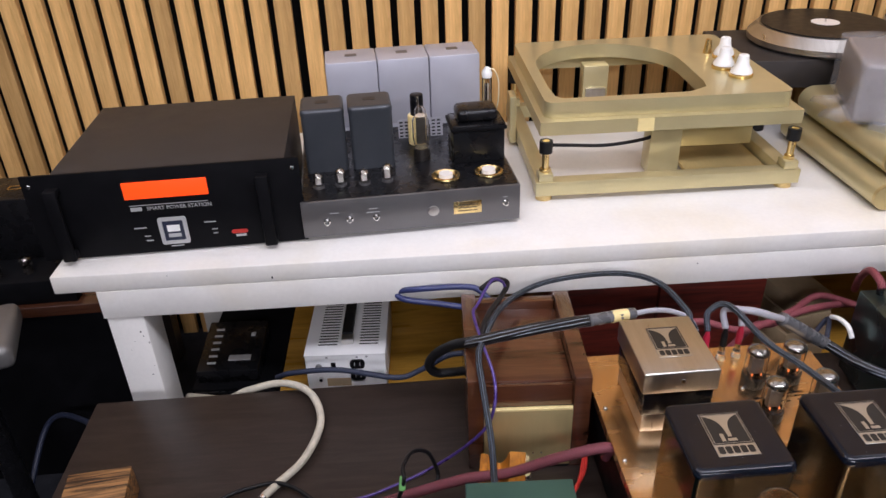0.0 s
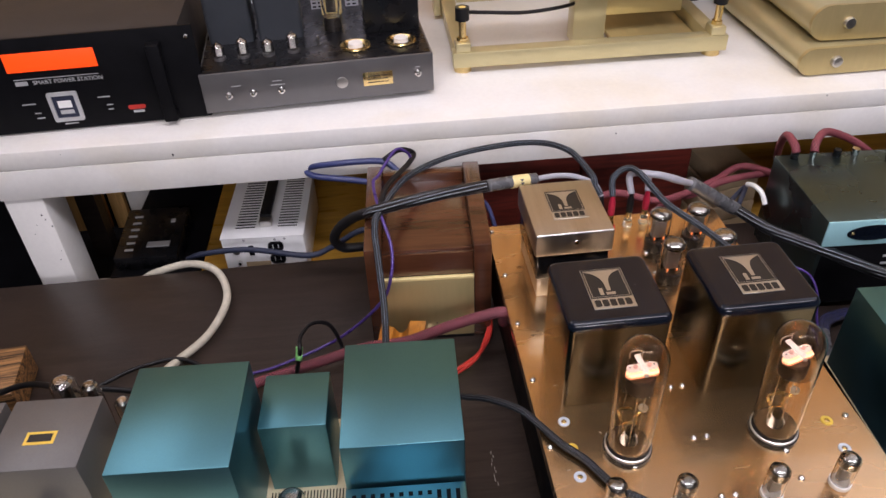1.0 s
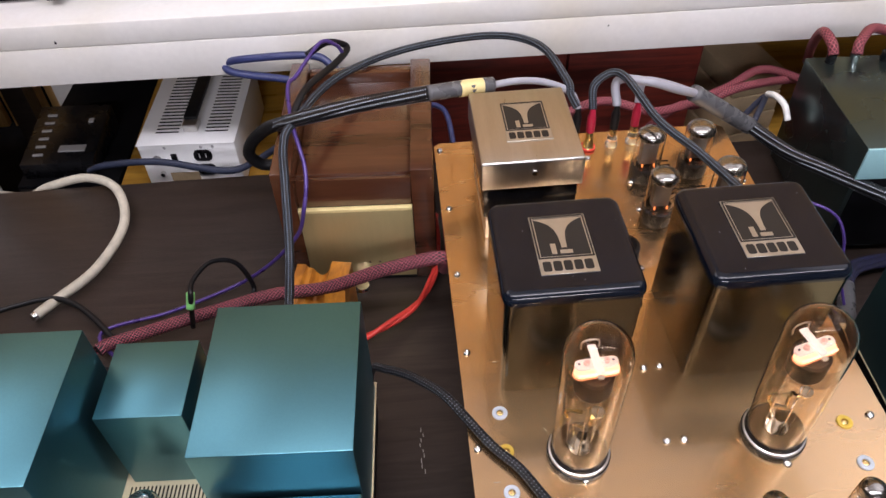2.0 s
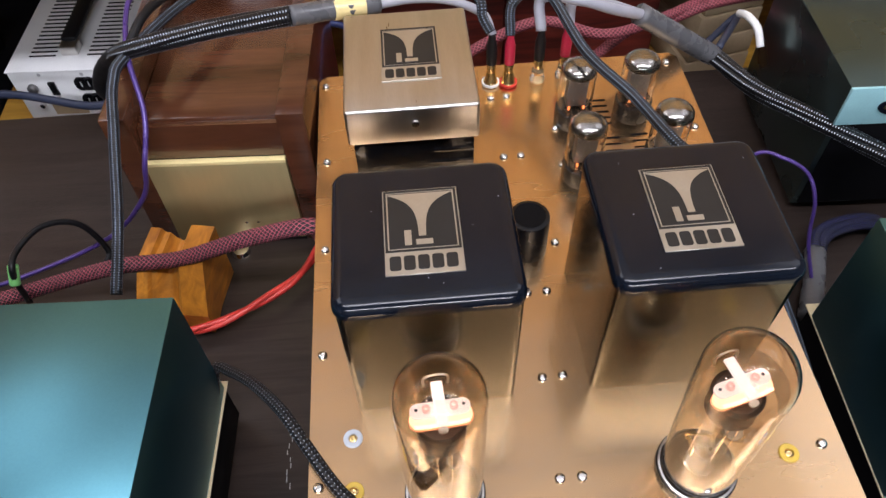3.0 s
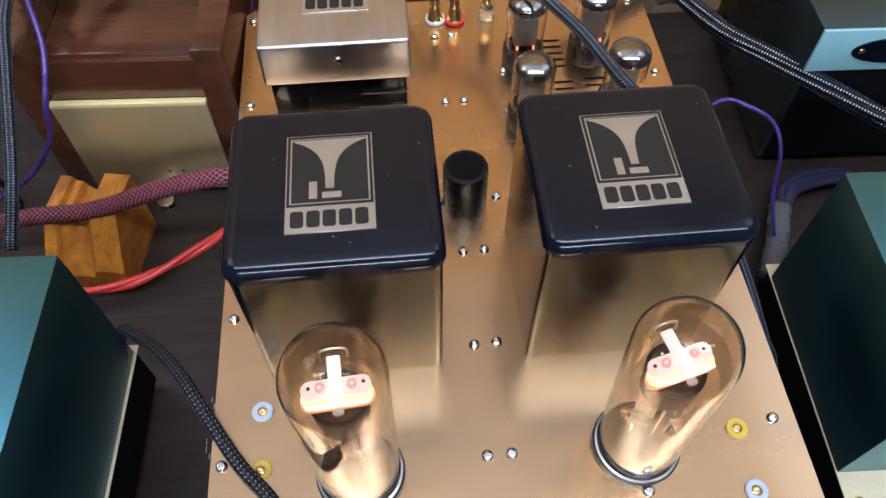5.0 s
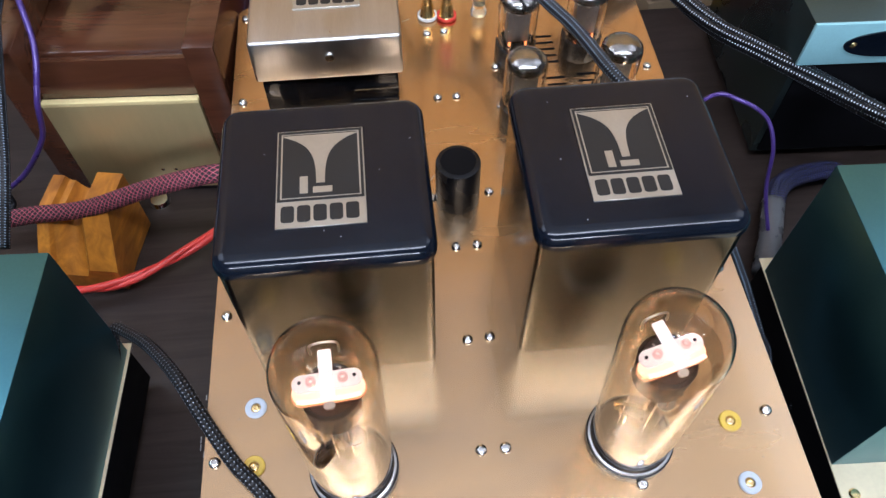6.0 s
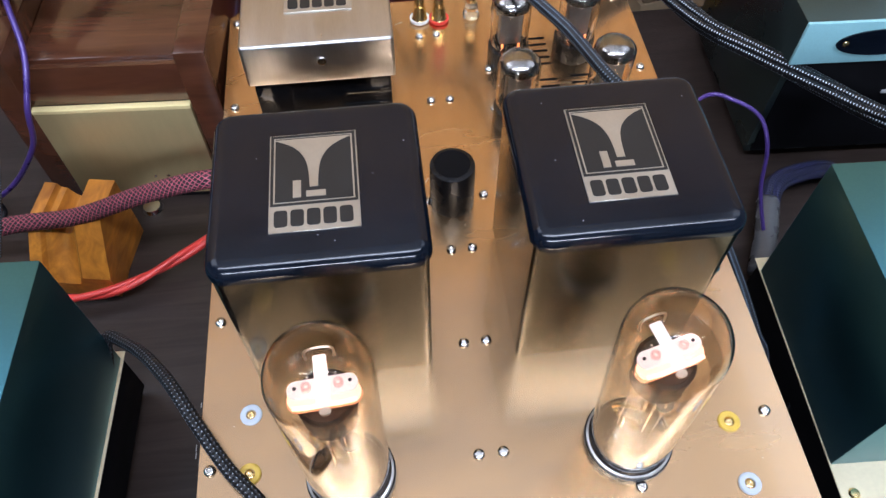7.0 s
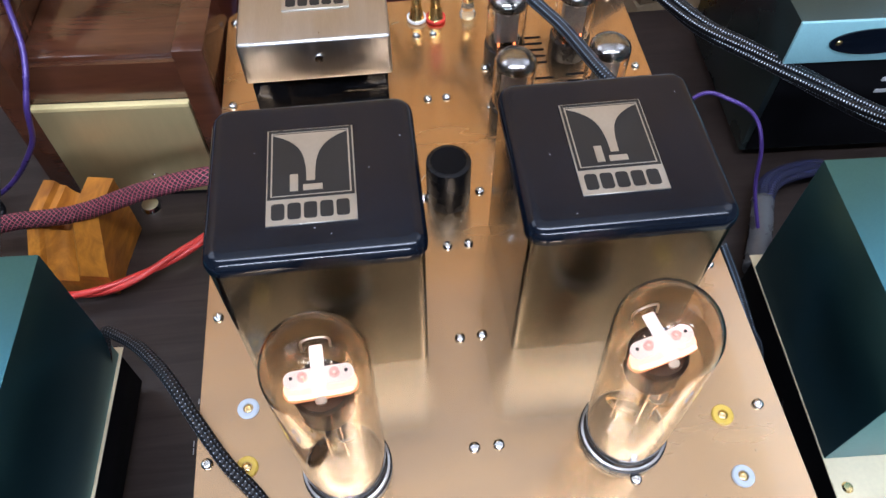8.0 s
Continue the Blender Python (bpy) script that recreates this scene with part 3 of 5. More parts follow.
for i, (sx, sy) in enumerate(SCREWS):
    u, v = al(sx, sy)
    m = pose(u, v, PZ + 0.0001, 0, 0, random.uniform(0, 360))
    if i == 0:
        first.matrix_basis = m
    else:
        share("screw", first.data, amp, m)


def test_jack(x, y, material, label):
    u, v = al(x, y)
    ring = part("test_jack", lathe([(0.0032, PZ + 0.0004), (0.0032, PZ + 0.0014), (0.0060, PZ + 0.0016), (0.0067, PZ + 0.0010), (0.0067, PZ + 0.0001), (0.0032, PZ + 0.0001)], u, v, 24), material, amp, label)
    part("contact", lathe([(0.0012, PZ + 0.0010), (0.0022, PZ + 0.0010), (0.0027, PZ + 0.0006), (0.0027, PZ + 0.0002), (0, PZ + 0.0002), (0.0012, PZ + 0.0006)], u, v, 16), BRASS, ring)


JACK_BLUE = mat("bluish_white_plastic", (0.55, 0.60, 0.66), 0.3, 0, 0.06, 60, 0.03, 300)


test_jack(0.037, 0.8193, JACK_BLUE, "bluish white test jack")
test_jack(0.0402, 0.746, JACK_BLUE, "bluish white test jack")
test_jack(0.3298, 0.7577, JACK_BLUE, "bluish white test jack")
test_jack(0.0389, 0.7825, YELLOW_PRINT, "yellow test jack")
test_jack(0.3281, 0.7955, YELLOW_PRINT, "yellow test jack")


def glass_shell(prof, wall=0.0009):
    """A thin closed glass envelope from its outer profile, which ends on the axis."""
    inner = []
    for i, (r, z) in enumerate(prof):
        (r0, z0), (r1, z1) = prof[max(i - 1, 0)], prof[min(i + 1, len(prof) - 1)]
        d = math.hypot(r1 - r0, z1 - z0) or 1.0
        nr, nz = (z1 - z0) / d, -(r1 - r0) / d
        if i == len(prof) - 1:
            nr, nz = 0.0, 1.0
        inner.append((max(0.0, r - wall * nr) if i < len(prof) - 1 else 0.0, z - wall * nz))
    inner[0] = (prof[0][0] - wall, prof[0][1])
    return prof + list(reversed(inner)) + [prof[0]]


def power_tube(x, y, lean_x, lean_y, yaw):
    u, v = al(x, y)
    holder = part("tube_socket", lathe([(0.0262, 0.0001), (0.0262, 0.004), (0.0245, 0.0045), (0.0238, 0.002), (0, 0.002)], seg=48), BLACK_PLASTIC, amp, "black socket ring")
    holder.matrix_basis = pose(u, v, PZ)
    tube = part("power_tube", lathe([(0.0225, 0.0022), (0.0238, 0.005), (0.0238, 0.0105), (0.0232, 0.0115), (0.021, 0.0118), (0, 0.0118)], seg=48), BAKELITE, amp, "tall round-topped glass power tube, glowing")
    tube.matrix_basis = pose(u, v, PZ, lean_x, lean_y, yaw)
    R, top = 0.0248, 0.163
    prof = [(0.0225, 0.0125), (0.0236, 0.022), (0.0241, 0.05), (0.0246, 0.09), (R, 0.115)]
    cz = top - R
    prof += [(R * math.cos(radians(a)), cz + R * math.sin(radians(a))) for a in range(0, 90, 9)] + [(0, top)]
    part("glass_envelope", lathe(glass_shell(prof), seg=56), GLASS, tube, "clear glass envelope")
    def film(z_lo, z_hi):
        """The part of the glass just inside the envelope between two heights."""
        out = []
        for i in range(13):
            z = z_lo + (z_hi - z_lo) * i / 12
            rr = R if z < cz else math.sqrt(max(R * R - (z - cz) ** 2, 0.0))
            out.append((max(rr - 0.0016, 0.0), z))
        return lathe(out, seg=56)
    part("getter_film", film(0.128, top - 0.0030), SMOKE, tube, "smoky brown film inside the dome")
    part("getter_film", film(0.1065, 0.1279), COLLAR, tube, "dark brown film round the shoulder")
    part("anode", lathe([(0.0, 0.096), (0.0125, 0.096), (0.0140, 0.099), (0.0145, 0.116), (0.0125, 0.1175), (0.0120, 0.1165), (0.0, 0.1165)], seg=36), ANODE, tube, "dark grey metal anode cup")
    part("stem", lathe([(0, 0.014), (0.010, 0.014), (0.009, 0.020), (0.005, 0.027), (0.0035, 0.040), (0, 0.041)], seg=24), CLEAR, tube)
    part("base_disc", lathe([(0, 0.0121), (0.0212, 0.0121), (0.0205, 0.0128), (0, 0.0128)], seg=40), BASE_BROWN, tube, "copper-toned disc in the base")
    part("base_ring", lathe([(0.0240, 0.0047), (0.0252, 0.0047), (0.0252, 0.0080), (0.0240, 0.0085), (0.0240, 0.0047)], seg=48), STEEL, tube, "bright metal ring round the base")
    for sx, sy in ((-0.0115, 0.002), (0.0115, 0.002), (0.004, -0.009), (-0.004, -0.009)):
        part("support_rod", cyl(sx, sy, 0.015, 0.0958, 0.0005, seg=8), CHROME, tube)
    for sx, z in ((-0.010, 0.060), (0.006, 0.050), (-0.004, 0.036)):
        part("lead_wire", sweep_bm([(sx, 0.004, z - 0.016), (sx * 1.4, 0.006, z), (sx * 0.6, -0.004, z + 0.012)], 0.0015), BRASS, tube)
    part("bottom_mica", lathe([(0, 0.0505), (0.0105, 0.0505), (0.0105, 0.0511), (0, 0.0511)], 0, 0, 32), CLEAR, tube)
    part("getter_cup", lathe([(0.0, 0.070), (0.0045, 0.070), (0.0050, 0.0725), (0.0, 0.0720)], 0.006, -0.006, 20), STEEL, tube)
    # lower plate, paler plate over it, crossed by a white bar; filament light painted as emission
    part("cross_arm", prism(rounded(-0.0168, 0.0168, -0.0066, 0.0034, 0.0049), 0.1205, 0.1232), SPACER, tube, "lower plate with the filament's orange glow painted in")
    # added rim: the orange halo round the hot parts, given as a shape
    part("halo_rim", prism(rounded(-0.0174, 0.0174, -0.0072, 0.0034, 0.0052), 0.1192, 0.1203), HALO, tube, "added rim standing in for the orange halo")
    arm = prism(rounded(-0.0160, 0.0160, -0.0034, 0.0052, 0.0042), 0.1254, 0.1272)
    part("cross_plate", arm, LIT_PLATE, tube, "pale upper plate, emissive in place of filament light")
    for k in (-0.0125, 0.0125):
        part("plate_hole", cyl(k, 0.0016, 0.1272, 0.1275, 0.0009, seg=12), ANODE, tube)
    part("cross_bar", box(-0.0031, 0.0031, -0.0095, 0.0155, 0.1276, 0.1300, 0.0009), LIT_BAR, tube, "white cross bar, emissive in place of filament light")
    part("bar_tab", prism(rounded(-0.0026, 0.0026, -0.0125, -0.0088, 0.0018), 0.1250, 0.1264), MICA, tube)
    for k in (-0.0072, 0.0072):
        part("eyelet", lathe([(0.0011, 0.1273), (0.0024, 0.1273), (0.0022, 0.1296), (0.0011, 0.1296), (0.0011, 0.1273)], k, 0.001, 16), LIT_EYELET, tube, "pinkish eyelet with painted-in filament glow")
        part("rivet", lathe([(0, 0.1273), (0.0008, 0.1273), (0, 0.1284)], k * 0.9, 0.0062, 10), CHROME, tube)
    part("filament", sweep_bm([(-0.0145, -0.0062, 0.1236), (-0.007, -0.0072, 0.1244), (0.0, -0.0070, 0.1246), (0.007, -0.0072, 0.1244), (0.0145, -0.0062, 0.1236)], 0.0011), GLOW, tube, "bright orange filament")
    part("hook", sweep_bm([(-0.0066, 0.0165, 0.124), (-0.0062, 0.0172, 0.131), (0.0, 0.0176, 0.1325), (0.0062, 0.0172, 0.131), (0.0066, 0.0165, 0.124)], 0.0006), STEEL, tube)


def sweep_bm(pts, r, seg=8, steps=5):
    """A short bent wire as a bmesh."""
    line = spline(pts, steps)
    bm = bmesh.new()
    rings, side = [], None
    for i, p in enumerate(line):
        tan = (line[min(i + 1, len(line) - 1)] - line[max(i - 1, 0)]).normalized()
        side = tan.orthogonal().normalized() if side is None else (side - tan * side.dot(tan)).normalized()
        up = tan.cross(side)
        rings.append([bm.verts.new(p + r * (side * math.cos(2 * math.pi * k / seg) + up * math.sin(2 * math.pi * k / seg))) for k in range(seg)])
    for a, b in zip(rings, rings[1:]):
        for k in range(seg):
            j = (k + 1) % seg
            bm.faces.new((a[k], a[j], b[j], b[k]))
    bm.faces.new(rings[0])
    bm.faces.new(rings[-1])
    return bm


power_tube(0.0985, 0.7785, 0.0, 0.0, 4)
power_tube(0.2640, 0.7885, 0.5, -3.5, 14)


def small_tube(x, y, r, h, base_h, material_base, getter, ember):
    """A small valve: base, glass, plate inside and a silvered top."""
    u, v = al(x, y)
    tube = part("small_tube", lathe([(0, 0), (r * 1.0, 0), (r * 1.03, base_h * 0.2), (r * 1.03, base_h), (r * 0.8, base_h + 0.001), (0, base_h + 0.001)], seg=28), material_base, amp, "small glass valve")
    tube.matrix_basis = pose(u, v, PZ + 0.0003)
    rr = r * 0.96
    cz = h - rr * 0.55
    prof = [(rr * 0.96, base_h + 0.0012), (rr, base_h + 0.006), (rr, cz)] + [(rr * math.cos(radians(a)), cz + rr * 0.55 * math.sin(radians(a))) for a in range(15, 90, 15)] + [(0, h)]
    part("glass_envelope", lathe(glass_shell(prof), seg=28), VALVE_GLASS, tube, "clear glass envelope")
    gz = h - getter
    part("getter", lathe([(rr - 0.0013, gz)] + [((rr - 0.0013) * math.cos(radians(a)), cz + (rr - 0.0013) * 0.55 * math.sin(radians(a))) for a in range(0, 90, 15)] + [(0, h - 0.0013)], seg=28), GETTER, tube, "silvered top")
    plate = box(-r * 0.55, r * 0.55, -r * 0.3, r * 0.3, base_h + 0.004, h - getter - 0.002, 0.001)
    part("plate", plate, VALVE_PLATE, tube)
    mica_pts = [(r * (0.80 if k % 2 else 0.66) * math.cos(math.pi * k / 9), r * (0.80 if k % 2 else 0.66) * math.sin(math.pi * k / 9)) for k in range(18)]
    part("mica", prism(mica_pts, h - getter - 0.0024, h - getter - 0.0019), MICA, tube, "toothed white mica disc")
    if ember:
        for k in (-0.4, 0.4):
            part("heater", cyl(r * k, -r * 0.45, base_h + 0.003, base_h + 0.006, 0.0009, seg=8), EMBER, tube, "orange heater tip")
        part("heater", cyl(0, -r * 0.42, h - getter - 0.004, h - getter - 0.0015, 0.0012, seg=8), EMBER, tube, "orange heater tip")
    return tube


for tx, ty in ((0.2299, 1.1229), (0.2861, 1.1296), (0.2272, 1.0527), (0.3000, 1.0640)):
    small_tube(tx, ty, 0.0165, 0.068, 0.018, BAKELITE, 0.011, True)
for tx, ty in ((0.0648, 0.7050), (0.1345, 0.7040), (0.2285, 0.7090), (0.3030, 0.7160)):
    small_tube(tx, ty, 0.0108, 0.046, 0.005, CERAMIC, 0.014, False)

# ventilation slots by the rear valves
for gx, gy, n in ((0.2577, 1.149, 5), (0.2290, 1.090, 3), (0.2885, 1.1014, 3), (0.262, 1.098, 3)):
    u, v = al(gx, gy)
    for i in range(n):
        part("vent_slot", prism(rounded(u - 0.008, u + 0.008, v - 0.001 - 0.008 * i, v + 0.001 - 0.008 * i, 0.0009, 3), PZ + 0.0001, PZ + 0.0004), BLACK_MATT, amp)


def binding_post(x, y, plug, plug_mat, clear):
    u, v = al(x, y)
    post = part("binding_post", lathe([(0, 0.0002), (0.0075, 0.0002), (0.0075, 0.003), (0.0062, 0.0045), (0.0056, 0.013), (0.0048, 0.0155), (0, 0.0155)], seg=20), CLEAR if clear else BRASS, amp, "gold binding post with a clear collar")
    post.matrix_basis = pose(u, v, PZ)
    if not clear:
        part("insulator", lathe([(0.0058, 0.0034), (0.0088, 0.0034), (0.0088, 0.0010), (0.0080, 0.0004), (0.0077, 0.0004), (0.0077, 0.0031), (0.0058, 0.0031)], seg=24), RED_RUBBER if plug_mat is CRIMSON else WHITE_PLASTIC, post)
    part("post_collar", lathe([(0, 0.0156), (0.0045, 0.0156), (0.0045, 0.024), (0.0038, 0.025), (0, 0.025)], seg=18), BRASS, post)
    if plug:
        part("plug", lathe([(0, 0.0251), (0.005, 0.0251), (0.0052, 0.045), (0.0035, 0.052), (0.0032, 0.058), (0, 0.058)], seg=18), plug_mat, post, "cable plug pushed into the post")


binding_post(0.1585, 1.1800, True, BLACK_RUBBER, False)
binding_post(0.1755, 1.1790, True, CRIMSON, False)
binding_post(0.2045, 1.1835, True, BLACK_RUBBER, True)
binding_post(0.2300, 1.1880, True, CRIMSON, True)


# ---- teal monoblock amplifiers ----
def block_can(parent, x0, x1, y0, y1, z0, z1, material, label):
    return part("transformer_cover", box(x0, x1, y0, y1, z0, z1, 0.0012), material, parent, label)


DZ = 0.55


def deck_amp(name, label, m, x0, x1, y0, y1):
    a = thing(name, label, "amplifier", m, "teal monoblocks")
    part("chassis", box(x0 + 0.003, x1 - 0.003, y0 + 0.003, y1 - 0.003, 0.495, DZ - 0.0017, 0.001), BLACK_MATT, a, "black steel chassis")
    part("deck", box(x0, x1, y0, y1, DZ - 0.0014, DZ, 0.0003), IVORY, a, "ivory enamelled deck")
    for fx in (x0 + 0.03, x1 - 0.03):
        for fy in (y0 + 0.03, y1 - 0.03):
            part("foot", cyl(fx, fy, 0.4852, 0.4948, 0.012), BLACK_RUBBER, a)
    return a


left_amp = deck_amp("valve_amplifier", "teal and ivory valve amplifier with three square covers", pose(0, 0, 0, 0, 0, 0), -0.455, -0.0785, 0.60, 0.905)
block_can(left_amp, -0.426, -0.3065, 0.7265, 0.8645, DZ + 0.0004, 0.705, TEAL, "teal lacquered cover")
block_can(left_amp, -0.299, -0.2255, 0.8065, 0.8835, DZ + 0.0004, 0.660, TEAL, "small teal lacquered cover")
block_can(left_amp, -0.206, -0.0800, 0.7540, 0.8990, DZ + 0.0004, 0.685, TEAL, "teal lacquered cover")
vent_cover = part("vent_cover", box(-0.206, -0.080, 0.62, 0.7505, DZ + 0.0004, 0.622, 0.0012), TEAL, left_amp, "teal cover with rows of slots")
for i in range(12):
    ln = (0.020, 0.014, 0.010, 0.005, 0.005, 0.005, 0.005, 0.005, 0.005, 0.010, 0.014, 0.020)[i]
    sx = -0.197 + i * 0.0098
    for yb in (0.742, 0.712):
        part("vent_slot", box(sx - 0.0022, sx + 0.0022, yb - ln, yb, 0.6221, 0.6224), BLACK_MATT, vent_cover)
for i in range(24):
    sx = -0.300 + i * 0.0037
    part("vent_slot", box(sx - 0.0007, sx + 0.0007, 0.770, 0.802, DZ + 0.0001, DZ + 0.0004), BLACK_MATT, left_amp)


def deck_tube(parent, x, y, z0, r, h):
    tube = part("small_tube", cyl(x, y, z0 + 0.0003, z0 + 0.014, r * 0.75, seg=24), BAKELITE, parent, "clear glass valve")
    prof = [(r * 0.7, z0 + 0.0142), (r * 0.85, z0 + 0.02), (r, z0 + h * 0.5), (r, z0 + h - r * 0.9)] + [(r * math.cos(radians(a)), z0 + h - r * 0.9 + r * 0.9 * math.sin(radians(a))) for a in range(15, 90, 15)] + [(0, z0 + h)]
    part("glass_envelope", lathe(glass_shell(prof), x, y, 28), VALVE_GLASS, tube)
    part("getter", lathe([(r * 0.8, z0 + h - r * 0.5), (r * 0.55, z0 + h - r * 0.2), (0, z0 + h - 0.002)], x, y, 24), GETTER, tube)
    part("plate", box(x - r * 0.4, x + r * 0.4, y - r * 0.3, y + r * 0.3, z0 + 0.02, z0 + h - r, 0.001), ANODE, tube)


deck_tube(left_amp, -0.268, 0.762, DZ, 0.015, 0.055)

grey_amp = deck_amp("valve_amplifier", "ivory valve amplifier with grey transformer covers", pose(0, 0, 0, 0, 0, 0), -0.82, -0.459, 0.60, 0.90)
grey_amp["group"] = "valve amplifiers on the table"
for gx0, gx1 in ((-0.573, -0.477), (-0.680, -0.584)):
    g = block_can(grey_amp, gx0, gx1, 0.770, 0.865, DZ + 0.0004, 0.665, GREY_CAN, "grey transformer cover")
    lab = part("label", box(gx0 + 0.030, gx0 + 0.062, 0.802, 0.819, 0.6651, 0.6654), YELLOW_PRINT, g, "small yellow label")
    part("dark_bar", box(gx0 + 0.0335, gx0 + 0.0585, 0.8055, 0.8155, 0.6655, 0.6657), DARK_PRINT, lab)
deck_tube(grey_amp, -0.528, 0.884, DZ, 0.0145, 0.127)
deck_tube(grey_amp, -0.503, 0.889, DZ, 0.0105, 0.112)
deck_tube(grey_amp, -0.472, 0.886, DZ, 0.0100, 0.085)
cap_can = part("capacitor", cyl(-0.632, 0.884, DZ + 0.0003, 0.655, 0.0165, seg=28, bev=0.001), BAGBOX, grey_amp, "grey capacitor can with a white end")
part("white_end", cyl(-0.632, 0.884, 0.6551, 0.6585, 0.0168, seg=28, bev=0.001), WHITE_PLASTIC, cap_can)
deck_tube(grey_amp, -0.530, 0.745, DZ, 0.018, 0.060)

right_amp = deck_amp("valve_amplifier", "teal and ivory valve amplifier with square cover", pose(0, 0, 0, 0, 0, 0), 0.4185, 0.80, 0.62, 0.955)
block_can(right_amp, 0.4187, 0.552, 0.785, 0.943, DZ + 0.0004, 0.682, TEAL, "teal lacquered cover")
block_can(right_amp, 0.575, 0.655, 0.82, 0.90, DZ + 0.0004, 0.66, TEAL, "small teal lacquered cover")
for sy in (0.70, 0.735, 0.77, 0.775, 0.84):
    part("screw", lathe([(0, 0), (0.0028, 0), (0.002, 0.0012), (0, 0.0014)], seg=10), BLACK_PLASTIC, right_amp).matrix_basis = pose(0.4199, sy, 0.52, 0, -90)
part("screw", lathe([(0, 0), (0.004, 0), (0.003, 0.0016), (0, 0.002)], seg=14), BRASS, right_amp).matrix_basis = pose(0.428, 0.765, DZ)

# ---- dark green preamplifier ----
pre = thing("preamplifier", "dark green preamplifier with a pale teal fascia strip and oval badge", "amplifier", pose(0, 0, 0, 0, 0, 0.0))
part("case", box(0.474, 0.86, 1.113, 1.300, 0.497, 0.655, 0.0012), TEAL_DARK, pre, "dark green lacquered case")
fascia = part("fascia", box(0.4735, 0.861, 1.1095, 1.1128, 0.612, 0.6555, 0.0008), TEAL_PALE, pre, "pale teal fascia strip")
badge_pts = [(0.545 + 0.040 * math.cos(2 * math.pi * i / 40), 0.0135 * math.sin(2 * math.pi * i / 40)) for i in range(40)]
ob = part("badge", prism(badge_pts, 0, 0.0012), CAN_TOP, fascia, "black oval badge with gold marks")
ob.matrix_basis = pose(0, 1.1094, 0.634, 90)
for bx, bz, bw in ((0.550, 0.637, 0.030), (0.550, 0.628, 0.018)):
    part("gold_bar", box(bx - bw / 2, bx + bw / 2, 1.1078, 1.1081, bz - 0.0022, bz + 0.0022), BRASS, ob)
part("gold_stud", lathe([(0, 0), (0.003, 0), (0.002, 0.001), (0, 0.0012)], seg=14), BRASS, ob).matrix_basis = pose(0.513, 0, 0.0013)
part("lower_panel", box(0.480, 0.855, 1.1115, 1.1128, 0.500, 0.611), BLACK_MATT, pre)
for i in range(2):
    part("front_slot", box(0.575, 0.80, 1.1108, 1.1114, 0.585 - i * 0.014, 0.589 - i * 0.014), GREY_PRINT, pre)
for fx in (0.50, 0.83):
    for fy in (1.135, 1.275):
        part("foot", cyl(fx, fy, 0.4852, 0.4968, 0.012), BLACK_RUBBER, pre)
for i, jx in enumerate((0.50, 0.53, 0.57, 0.60, 0.66)):
    part("rear_jack", cyl(jx, 1.288, 0.6552, 0.667, 0.006, seg=14), CHROME if i % 2 else BLACK_PLASTIC, pre)

# ---- rosewood box with gold front ----
wbox = thing("step_up_box", "rosewood box with raised side boards and a brushed gold front", "transformer box", pose(-0.168, 1.103, 0, 0, 0, -0.5))
part("side_board", box(-0.024, -0.0005, 0.000, 0.225, 0.4875, 0.662, 0.002), ROSEWOOD, wbox)
part("side_board", box(0.1305, 0.156, 0.000, 0.225, 0.4875, 0.662, 0.002), ROSEWOOD, wbox)
part("lid", box(0.0, 0.130, 0.022, 0.205, 0.618, 0.642, 0.002), ROSEWOOD, wbox, "dark rosewood lid")
rail_bm = box(0.0, 0.130, 0.004, 0.0215, 0.6085, 0.6395, 0.001)
for v in rail_bm.verts:
    if v.co.z > 0.62:
        v.co.y = max(v.co.y, 0.014)
part("front_rail", rail_bm, ROSEWOOD, wbox)
part("back_rail", box(0.0, 0.130, 0.2055, 0.222, 0.4875, 0.655, 0.001), ROSEWOOD, wbox)
gp = part("front_panel", box(-0.0003, 0.1302, -0.002, 0.003, 0.494, 0.604, 0.0004), GOLD_PANEL, wbox, "brushed gold front panel")
part("panel_edge", box(-0.0003, 0.1302, -0.002, 0.004, 0.6042, 0.6082, 0.0003), GOLD_EDGE, wbox, "pale gold top edge")
for sx in (0.074, 0.086):
    part("screw", lathe([(0, 0), (0.0016, 0), (0, 0.001)], seg=10), CHROME, gp).matrix_basis = pose(sx, -0.0021, 0.520, 90)
part("base_strip", box(0.0, 0.130, 0.002, 0.02, 0.4852, 0.4935), BLACK_RUBBER, wbox)
part("foot", lathe([(0, 0.4852), (0.010, 0.4852), (0.008, 0.489), (0, 0.490)], 0.062, -0.012, 20), CHROME, wbox, "chrome foot")

